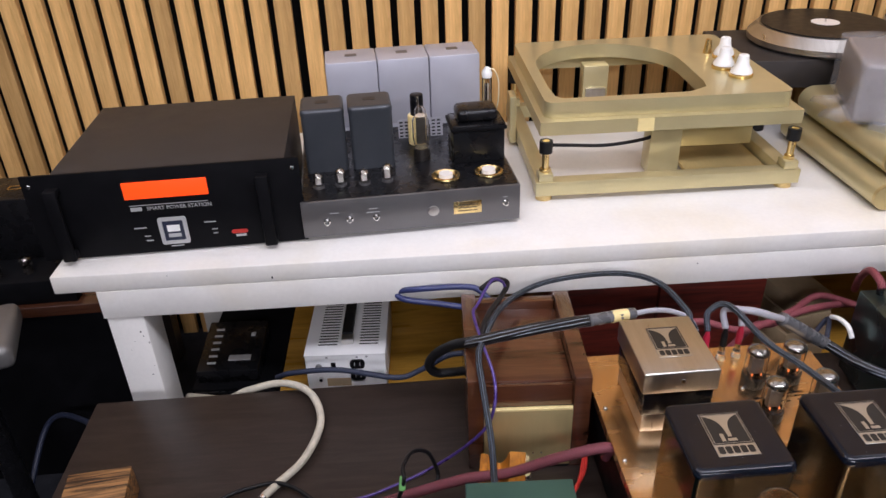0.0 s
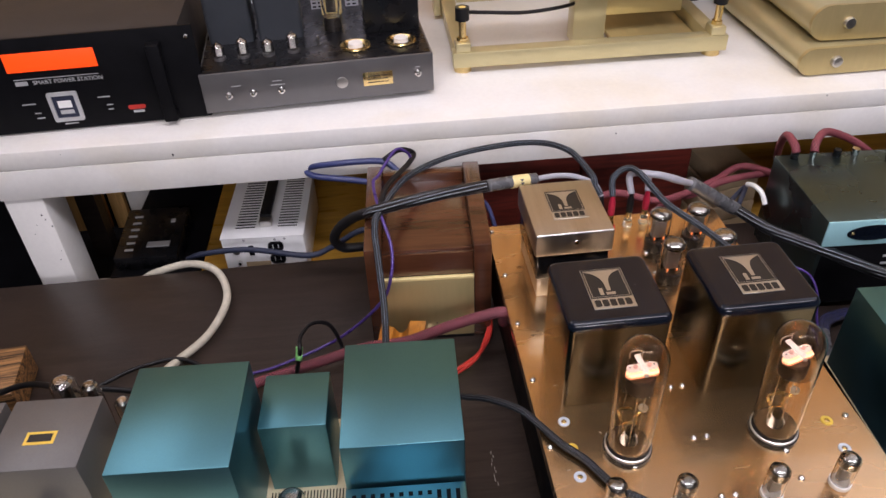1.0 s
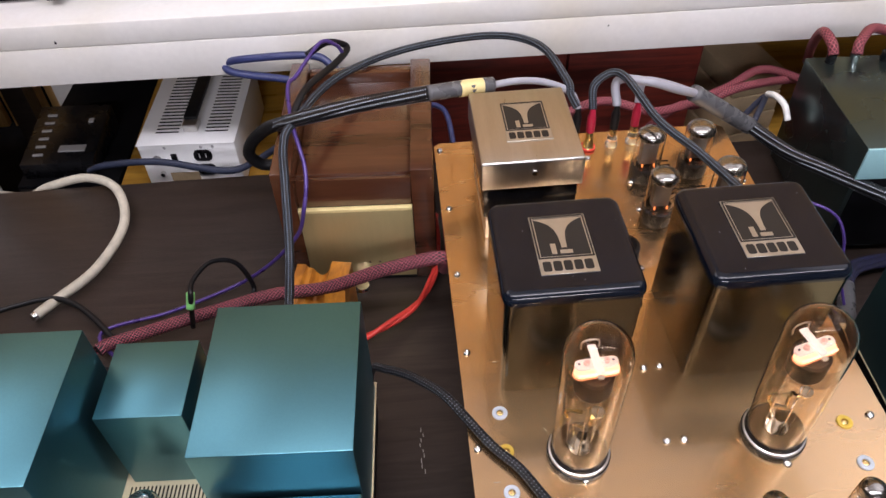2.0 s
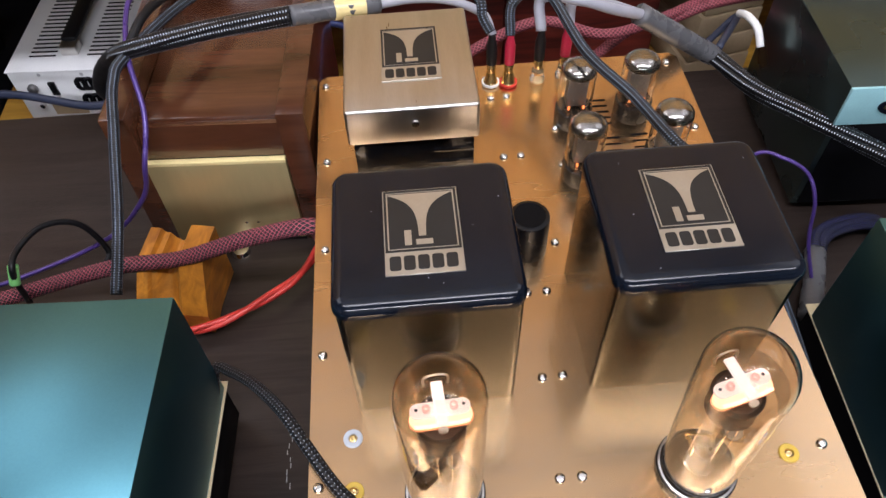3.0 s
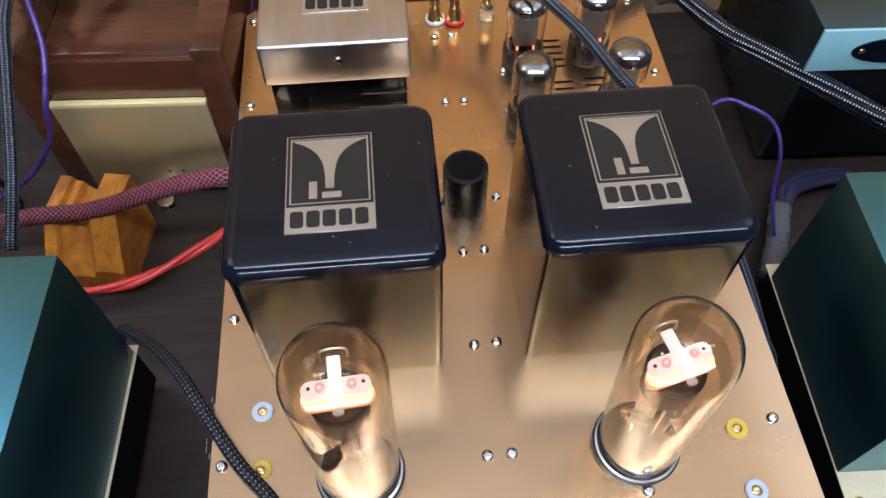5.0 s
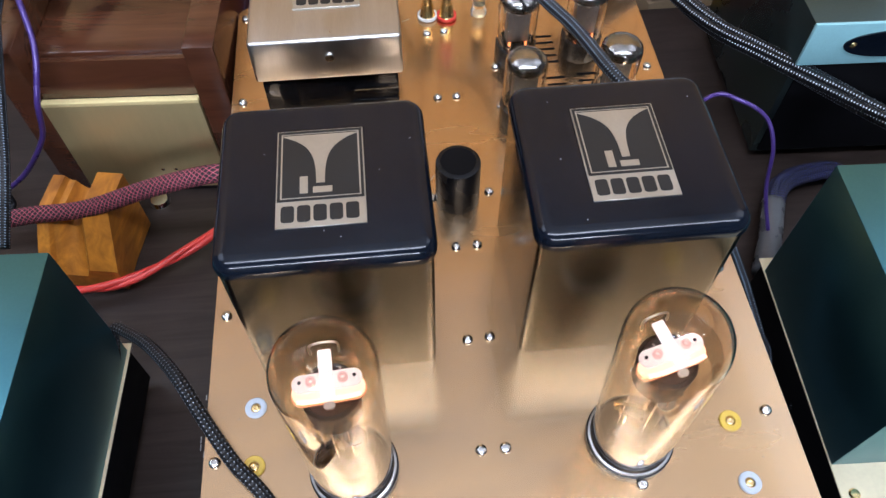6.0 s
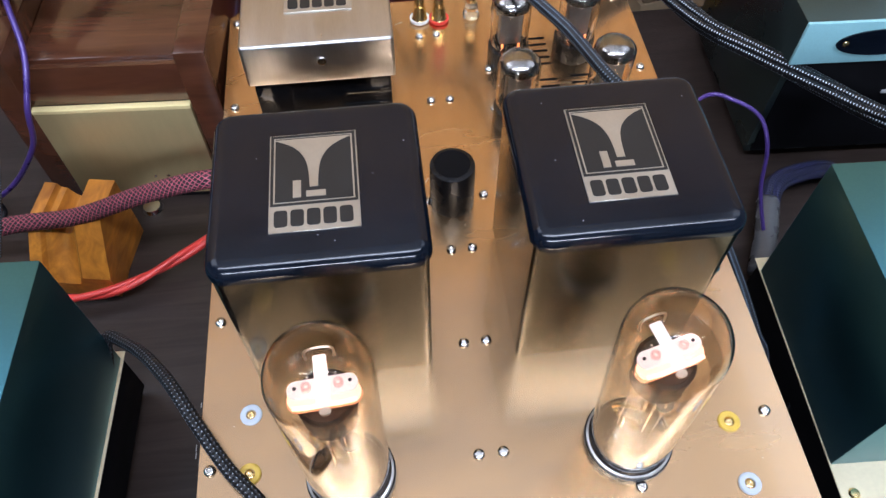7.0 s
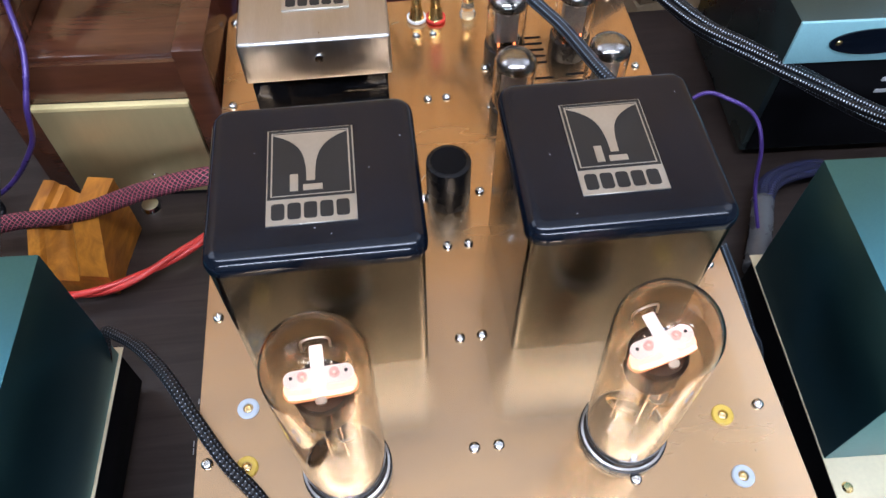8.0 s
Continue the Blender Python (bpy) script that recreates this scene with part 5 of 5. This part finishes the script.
# ---- things on the lower shelf ----
SZ = 0.3302
wd = thing("isolation_transformer", "white steel transformer case with vents, black handle and mains outlets", "power unit", pose(-0.502, 1.470, 0, 0, 0, -0.5) @ Matrix.Diagonal((0.89, 1, 1, 1)))
part("case", box(0.0, 0.182, 0.0, 0.23, SZ + 0.006, 0.430, 0.002), WHITE_METAL, wd, "white enamelled steel case")
part("lid", box(-0.001, 0.183, -0.002, 0.23, 0.4302, 0.433, 0.001), WHITE_METAL, wd)
for col in (0.028, 0.122):
    for r in range(19):
        part("vent_slot", prism(rounded(col, col + 0.044, 0.030 + r * 0.0096, 0.0335 + r * 0.0096, 0.0016, 3), 0.4331, 0.4334), BLACK_MATT, wd)
hd = part("handle", box(0.083, 0.108, 0.045, 0.20, 0.446, 0.454, 0.003), BLACK_RUBBER, wd, "black strap handle")
for hy in (0.030, 0.198):
    part("handle_mount", box(0.082, 0.109, hy, hy + 0.022, 0.4332, 0.4478, 0.002), STEEL, hd)
for ox, oz in ((0.118, 0.408), (0.118, 0.378)):
    o = part("outlet", prism(rounded(-0.017, 0.017, -0.011, 0.011, 0.009), 0, 0.003), BLACK_PLASTIC, wd, "black mains outlet")
    o.matrix_basis = pose(ox, -0.0003, oz, 90)
    for k in (-0.006, 0.006):
        part("slot", box(k - 0.001, k + 0.001, -0.004, 0.005, 0.0031, 0.0034), GREY_PRINT, o)
part("fuse_holder", lathe([(0, 0), (0.008, 0), (0.008, 0.005), (0.005, 0.008), (0, 0.008)], seg=20), GUNMETAL, wd).matrix_basis = pose(0.030, -0.0003, 0.402, 90)
part("switch", box(0.058, 0.069, -0.004, -0.0003, 0.390, 0.413, 0.001), BLACK_PLASTIC, wd, "black rocker switch")
part("terminal", lathe([(0, 0), (0.005, 0), (0.004, 0.006), (0, 0.007)], seg=14), CHROME, wd).matrix_basis = pose(0.032, -0.0003, 0.372, 90)
part("label", box(0.045, 0.10, -0.0009, -0.0003, 0.352, 0.372), PAPER, wd, "paper label")
for sx, sz in ((0.05, 0.425), (0.14, 0.425), (0.118, 0.424)):
    part("screw", lathe([(0, 0), (0.003, 0), (0, 0.0015)], seg=10), GREY_PRINT, wd).matrix_basis = pose(sx, -0.0003, sz, 90)
for fx in (0.02, 0.16):
    for fy in (0.02, 0.21):
        part("foot", cyl(fx, fy, SZ + 0.0001, SZ + 0.0058, 0.008), BLACK_RUBBER, wd)

ped = thing("equipment_case", "closed black equipment case under the telephone", "case", pose(-0.67, 1.52, 0))
part("body", box(-0.085, 0.095, -0.02, 0.42, 0.0, 0.330, 0.003), BLACK_MATT, ped)
part("front_panel", box(-0.08, 0.09, -0.026, -0.0205, 0.20, 0.325, 0.002), BLACK_PLASTIC, ped)
phone = thing("answering_machine", "black desk telephone base with a column of keys", "telephone", pose(-0.700, 1.52, 0, 0, 0, 0))
pb = box(-0.045, 0.085, 0.0, 0.15, SZ + 0.0001, 0.362, 0.003)
for v in pb.verts:
    if v.co.z > 0.35 and v.co.y > 0.07:
        v.co.z += 0.020
part("body", pb, BLACK_PLASTIC, phone)
for r in range(6):
    yy = 0.020 + r * 0.020
    zz = 0.3625 + 0.0200 * max(0, (yy - 0.004) / 0.145)
    part("key", box(-0.026, -0.008, yy, yy + 0.006, zz - 0.002, zz + 0.0015, 0.0005), GREY_PRINT, phone)
part("screen", box(0.018, 0.065, 0.028, 0.044, 0.364, 0.3685), GREY_PRINT, phone, "grey display window")
part("key", box(0.055, 0.064, 0.100, 0.110, 0.374, 0.3785), GREY_PRINT, phone)

cab = thing("mahogany_cabinet", "low dark red mahogany cabinet on the lower shelf", "cabinet", pose(0.0, 1.50, 0, 0, 0, 2))
part("body", box(-0.02, 0.43, 0.0, 0.35, SZ + 0.0001, 0.585, 0.004), MAHOGANY, cab)
part("door", box(-0.012, 0.205, -0.012, -0.0005, SZ + 0.01, 0.575, 0.003), MAHOGANY, cab)
part("door", box(0.209, 0.422, -0.012, -0.0005, SZ + 0.01, 0.575, 0.003), MAHOGANY, cab)
bundle = thing("paper_bundle", "bundle of brown paper on the shelf", "paper", pose(0.52, 1.56, 0, 0, 0, 14))
for k in range(4):
    part("sheet", box(-0.05 + k * 0.003, 0.06 - k * 0.002, -0.05, 0.10, SZ + 0.0002 + k * 0.04, SZ + 0.039 + k * 0.04, 0.004), PAPER, bundle)

# ---- beside the bench ----
side = thing("side_table", "low wooden side table beside the bench", "table", pose(-1.30, 1.80, 0, 0, 0, 4))
part("tabletop", box(-0.45, 0.36, -0.22, 0.26, 0.465, 0.490, 0.003), ROSEWOOD, side)
part("front_board", box(-0.44, 0.35, -0.21, -0.195, 0.0, 0.4648), BLACK_MATT, side, "dark front board")
for lx in (-0.42, 0.28):
    for ly in (-0.19, 0.19):
        part("leg", box(lx, lx + 0.05, ly, ly + 0.05, 0, 0.4648), TABLE, side)
sa = thing("valve_amplifier", "dark valve amplifier with small glass valves", "amplifier", pose(-1.22, 1.72, 0, 0, 0, 4), "valve amplifiers beside the bench")
part("chassis", box(-0.20, 0.22, -0.12, 0.16, 0.4903, 0.545, 0.002), BLACK_MATT, sa)
tcan = part("transformer_can", box(0.03, 0.15, -0.02, 0.10, 0.5453, 0.69, 0.004), BLACK_PLASTIC, sa)
part("badge", holed([(0.075, 0.03), (0.105, 0.03), (0.105, 0.05), (0.075, 0.05)], [(0.079, 0.034), (0.101, 0.034), (0.101, 0.046), (0.079, 0.046)], 0.6901, 0.6905), BRASS, tcan)
part("transformer_can", box(-0.12, 0.0, -0.02, 0.10, 0.5453, 0.69, 0.004), BLACK_PLASTIC, sa)
for tx, ty in ((0.19, -0.02), (0.19, -0.08), (0.12, -0.08), (0.06, -0.09), (0.0, -0.09)):
    deck_tube(sa, tx, ty, 0.5452, 0.013, 0.075 if tx > 0.15 else 0.04)

stand = thing("pole_stand", "black pole stand on a round base", "stand", pose(-1.13, 1.42, 0))
part("base", lathe([(0, 0.0), (0.075, 0.0), (0.075, 0.010), (0.03, 0.022), (0, 0.024)], seg=40), BLACK_PLASTIC, stand)
part("pole", cyl(0, 0, 0.0242, 0.56, 0.022, seg=24), BLACK_PLASTIC, stand)
sb = thing("silver_unit", "silver-edged box on the stand", "audio unit", pose(-1.07, 1.37, 0.5603, 0, 0, 20))
part("body", box(-0.26, 0.085, -0.10, 0.06, 0, 0.045, 0.014, 4), GREY_CAN, sb)

# ---- slats of the wall ----
def slat_mesh(w):
    bm = box(-w / 2, w / 2, -0.010, 0.0118, 0.0, 2.6)
    bmesh.ops.bevel(bm, geom=[e for e in bm.edges if abs(e.verts[0].co.z - e.verts[1].co.z) > 1], offset=0.0015, segments=1, affect="EDGES")
    me = bpy.data.meshes.new("slat")
    bm.to_mesh(me)
    bm.free()
    me.materials.append(SLAT)
    return me


SLAT_ME = slat_mesh(0.0417)
for sx in [0.0156 + k * 0.0592 for k in range(-9, 44)] + [-0.582 - k * 0.0592 for k in range(38)]:
    share("slat", SLAT_ME, wall_north, pose(sx, 0, 0))

# ---- cables ----
cable("speaker_cable", "thin black braided cable arching over the rosewood box", [(-0.165, 0.962, 0.6), (-0.165, 1.016, 0.63), (-0.171, 1.084, 0.665), (-0.174, 1.126, 0.685), (-0.166, 1.158, 0.69), (-0.125, 1.27, 0.675), (-0.043, 1.37, 0.65), (0.067, 1.345, 0.68), (0.124, 1.284, 0.7), (0.147, 1.206, 0.7), (0.15, 1.19, 0.69), (0.157, 1.181, 0.679)], 0.0048, BLACK_BRAID)
cable("black_loop_cable", "black rubber cable looped behind the rosewood box", [(-0.169, 1.162, 0.69), (-0.155, 1.208, 0.7), (-0.124, 1.282, 0.69), (-0.114, 1.315, 0.69), (-0.136, 1.302, 0.705), (-0.16, 1.283, 0.7)], 0.0042, BLACK_RUBBER)
stranded("speaker_cable", "thick black braided loudspeaker cable with a clear sleeve", [(-0.186, 1.176, 0.676), (-0.161, 1.159, 0.695), (-0.088, 1.152, 0.715), (-0.013, 1.147, 0.73)], 0.0062, 5, 0.0042, STRAND_BRAID)
cable("black_loop_cable", "thick black sleeved cable looping beside the rosewood box", [(-0.160, 1.160, 0.694), (-0.186, 1.180, 0.674), (-0.212, 1.210, 0.645), (-0.238, 1.230, 0.612), (-0.248, 1.238, 0.585), (-0.236, 1.242, 0.566), (-0.212, 1.246, 0.562), (-0.182, 1.252, 0.560)], 0.0078, BLACK_RUBBER)
cable("cable_sleeve", "grey translucent sleeve with gold print on the cable", [(-0.014, 1.146, 0.73), (0.022, 1.16, 0.725), (0.058, 1.174, 0.719)], 0.0088, GREY_SHRINK)
cable("gold_label", "gold printed label round the cable sleeve", [(0.02, 1.159, 0.725), (0.034, 1.165, 0.723), (0.046, 1.169, 0.721)], 0.0091, GOLD_EDGE)
cable("grey_wire", "grey wire from the sleeve to the binding posts", [(0.058, 1.173, 0.719), (0.088, 1.185, 0.715), (0.12, 1.195, 0.705), (0.15, 1.195, 0.69), (0.159, 1.181, 0.676)], 0.004, GREY_WIRE)
cable("grey_wire", "grey wire from the binding post to the shrink tube", [(0.204, 1.184, 0.676), (0.205, 1.2, 0.7), (0.239, 1.185, 0.706), (0.27, 1.19, 0.692), (0.303, 1.208, 0.672)], 0.005, GREY_WIRE)
cable("grey_wire", "grey wire from the binding post to the shrink tube", [(0.23, 1.188, 0.676), (0.235, 1.203, 0.694), (0.26, 1.205, 0.69), (0.303, 1.209, 0.671)], 0.005, GREY_WIRE)
cable("shrink_tube", "grey shrink tube on the loudspeaker cable", [(0.3, 1.208, 0.673), (0.345, 1.217, 0.64), (0.392, 1.227, 0.605)], 0.0105, GREY_SHRINK)
stranded("speaker_cable", "thick black braided loudspeaker cable running past the preamplifier", [(0.392, 1.226, 0.606), (0.421, 1.175, 0.604), (0.457, 1.136, 0.604), (0.5, 1.087, 0.606), (0.537, 1.039, 0.612), (0.565, 0.995, 0.632), (0.62, 0.972, 0.665), (0.7, 0.965, 0.69)], 0.0062, 5, 0.0040, STRAND_BRAID)
cable("braided_lead", "black braided lead from the red post down behind the can", [(0.175, 1.179, 0.676), (0.178, 1.195, 0.7), (0.205, 1.19, 0.715), (0.231, 1.115, 0.705), (0.262, 1.063, 0.7), (0.283, 1.011, 0.7), (0.315, 0.99, 0.68), (0.325, 0.965, 0.645)], 0.0046, BLACK_BRAID)
cable("purple_wire", "purple sleeved wire hanging across the rosewood box", [(-0.118, 1.3, 0.69), (-0.125, 1.295, 0.705), (-0.142, 1.284, 0.715), (-0.168, 1.24, 0.7), (-0.176, 1.216, 0.7), (-0.167, 1.158, 0.69), (-0.153, 1.113, 0.66), (-0.156, 1.081, 0.63), (-0.176, 1.083, 0.58), (-0.244, 1.096, 0.505), (-0.333, 1.06, 0.492), (-0.414, 1.029, 0.492), (-0.36, 0.97, 0.492)], 0.0024, PURPLE)
cable("blue_cable", "dark blue flat cable looped under the bench", [(-0.154, 1.382, 0.59), (-0.224, 1.393, 0.598), (-0.29, 1.401, 0.606), (-0.301, 1.416, 0.612), (-0.264, 1.396, 0.63), (-0.173, 1.389, 0.635), (-0.144, 1.379, 0.62), (-0.127, 1.371, 0.6)], 0.0055, BLUE_SLEEVE)
cable("navy_cable", "navy cable running along the back of the table", [(-0.533, 1.362, 0.47), (-0.497, 1.349, 0.49), (-0.412, 1.333, 0.505), (-0.309, 1.306, 0.505), (-0.264, 1.306, 0.52), (-0.218, 1.304, 0.55), (-0.189, 1.298, 0.56)], 0.005, NAVY)
cable("ivory_cable", "ivory cable arched over the dark table", [(-0.72, 1.4, 0.4), (-0.624, 1.332, 0.45), (-0.576, 1.32, 0.478), (-0.511, 1.312, 0.498), (-0.457, 1.276, 0.505), (-0.431, 1.21, 0.5), (-0.448, 1.136, 0.494), (-0.484, 1.083, 0.494), (-0.5, 1.061, 0.494)], 0.0064, IVORY_CABLE)
cable("plug_tip", "steel tip of the ivory cable", [(-0.495, 1.068, 0.494), (-0.503, 1.056, 0.494)], 0.006, CHROME)
cable("mains_cable", "red and black braided mains cable lying in the wooden rest", [(-0.405, 0.998, 0.5), (-0.392, 1.008, 0.5), (-0.287, 1.033, 0.515), (-0.201, 1.032, 0.545), (-0.137, 1.03, 0.556), (-0.07, 1.024, 0.588), (-0.009, 1.016, 0.612), (-0.004, 1.03, 0.58)], 0.0075, RED_BRAID)
stranded("red_wire", "twisted red rubber wire on the table", [(-0.168, 0.983, 0.5), (-0.118, 0.99, 0.501), (-0.066, 1.020, 0.502), (-0.035, 1.050, 0.502), (-0.0145, 1.100, 0.502), (-0.0115, 1.150, 0.502), (-0.012, 1.200, 0.502)], 0.0019, 2, 0.0032, RED_RUBBER, 48.0, squash=1.0)
cable("black_cable", "black braided cable across the copper plate", [(-0.085, 0.88, 0.55), (-0.081, 0.901, 0.578), (-0.063, 0.891, 0.59), (-0.042, 0.873, 0.605), (-0.021, 0.85, 0.619), (-0.007, 0.832, 0.627), (0.007, 0.812, 0.628), (0.028, 0.784, 0.627), (0.049, 0.762, 0.627), (0.073, 0.727, 0.627), (0.106, 0.701, 0.627), (0.15, 0.655, 0.627), (0.17, 0.6, 0.6)], 0.0043, GREY_BRAID)
cable("purple_wire", "purple wire curling beside the copper amplifier", [(0.335, 1.03, 0.61), (0.391, 1.079, 0.61), (0.416, 1.073, 0.61), (0.438, 1.062, 0.6), (0.446, 1.045, 0.58), (0.45, 1.03, 0.54), (0.46, 1.005, 0.5)], 0.0018, PURPLE)
stranded("blue_braid_cable", "blue and black braided cable behind the teal amplifier", [(0.56, 1.05, 0.5), (0.549, 1.08, 0.5), (0.512, 1.075, 0.505), (0.487, 1.063, 0.505), (0.475, 1.04, 0.5)], 0.0060, 5, 0.0042, BLUE_BRAID)
cable("shrink_tube", "grey transparent shrink tube at the cable's end", [(0.477, 1.047, 0.5), (0.461, 1.005, 0.5), (0.445, 0.97, 0.5)], 0.0105, GREY_SHRINK)
cable("braided_lead", "black braided lead down the copper amplifier's side", [(0.373, 0.936, 0.6), (0.389, 0.918, 0.57), (0.398, 0.889, 0.55), (0.406, 0.87, 0.53), (0.375, 0.78, 0.51)], 0.0045, BLACK_BRAID)
cable("red_cable", "dark red braided cable behind the copper amplifier", [(0.12, 1.3, 0.55), (0.228, 1.358, 0.56), (0.314, 1.342, 0.55), (0.427, 1.404, 0.54), (0.502, 1.452, 0.54), (0.55, 1.4, 0.55)], 0.0065, ROSE_BRAID, group="red cables under the bench")
cable("red_cable", "dark red braided cable running under the bench", [(0.22, 1.26, 0.52), (0.35, 1.386, 0.52), (0.386, 1.383, 0.53), (0.458, 1.408, 0.54), (0.547, 1.421, 0.54), (0.56, 1.36, 0.56), (0.57, 1.31, 0.6)], 0.0065, ROSE_BRAID, group="red cables under the bench")
cable("red_cable", "dark red cable arching out of the preamplifier", [(0.5, 1.285, 0.667), (0.499, 1.296, 0.677), (0.502, 1.33, 0.674), (0.53, 1.39, 0.62), (0.56, 1.44, 0.56)], 0.0065, ROSE_BRAID, group="red cables under the bench")
cable("red_cable", "dark red cable arching out of the preamplifier", [(0.53, 1.285, 0.667), (0.535, 1.296, 0.678), (0.57, 1.33, 0.676), (0.64, 1.35, 0.64), (0.72, 1.36, 0.58)], 0.0065, ROSE_BRAID, group="red cables under the bench")
cable("white_lead", "white plug and lead behind the preamplifier", [(0.45, 1.317, 0.59), (0.451, 1.297, 0.6), (0.455, 1.275, 0.6), (0.459, 1.262, 0.585)], 0.0042, WHITE_PLASTIC)
cable("blue_wire", "thin blue wire behind the copper amplifier", [(0.406, 1.293, 0.56), (0.459, 1.339, 0.57), (0.405, 1.245, 0.6)], 0.004, NAVY)
cable("blue_wire", "thin blue wire behind the silver choke", [(0.002, 1.392, 0.56), (-0.028, 1.39, 0.55), (0.009, 1.363, 0.55), (0.02, 1.25, 0.54)], 0.004, BLUE_SLEEVE)
cable("tagged_wire", "thin black wire bent into a loop", [(-0.302, 1.027, 0.5), (-0.287, 1.018, 0.56), (-0.288, 1.042, 0.565), (-0.275, 1.074, 0.56), (-0.253, 1.09, 0.54), (-0.24, 1.088, 0.5), (-0.243, 1.074, 0.493)], 0.003, BLACK_RUBBER)
cable("cable_tag", "pale green tag on a thin wire", [(-0.29, 1.015, 0.547), (-0.288, 1.025, 0.563)], 0.0048, GREEN_TAG)
cable("dark_cable", "thin dark cable over the grey amplifier", [(-0.8, 0.94, 0.52), (-0.665, 0.986, 0.56), (-0.562, 0.941, 0.6), (-0.491, 0.932, 0.6), (-0.38, 0.92, 0.58), (-0.3, 0.93, 0.53)], 0.0042, BLACK_RUBBER)
cable("dark_cable", "thin dark cable lying on the table", [(-0.59, 1.033, 0.5), (-0.529, 1.071, 0.5), (-0.456, 1.073, 0.497), (-0.33, 0.95, 0.5)], 0.0035, BLACK_RUBBER)
cable("dark_cable", "dark cable on the floor beside the table", [(-0.86, 1.28, 0.4), (-0.969, 1.453, 0.3), (-1.118, 1.54, 0.2), (-1.1, 1.25, 0.05)], 0.006, NAVY)
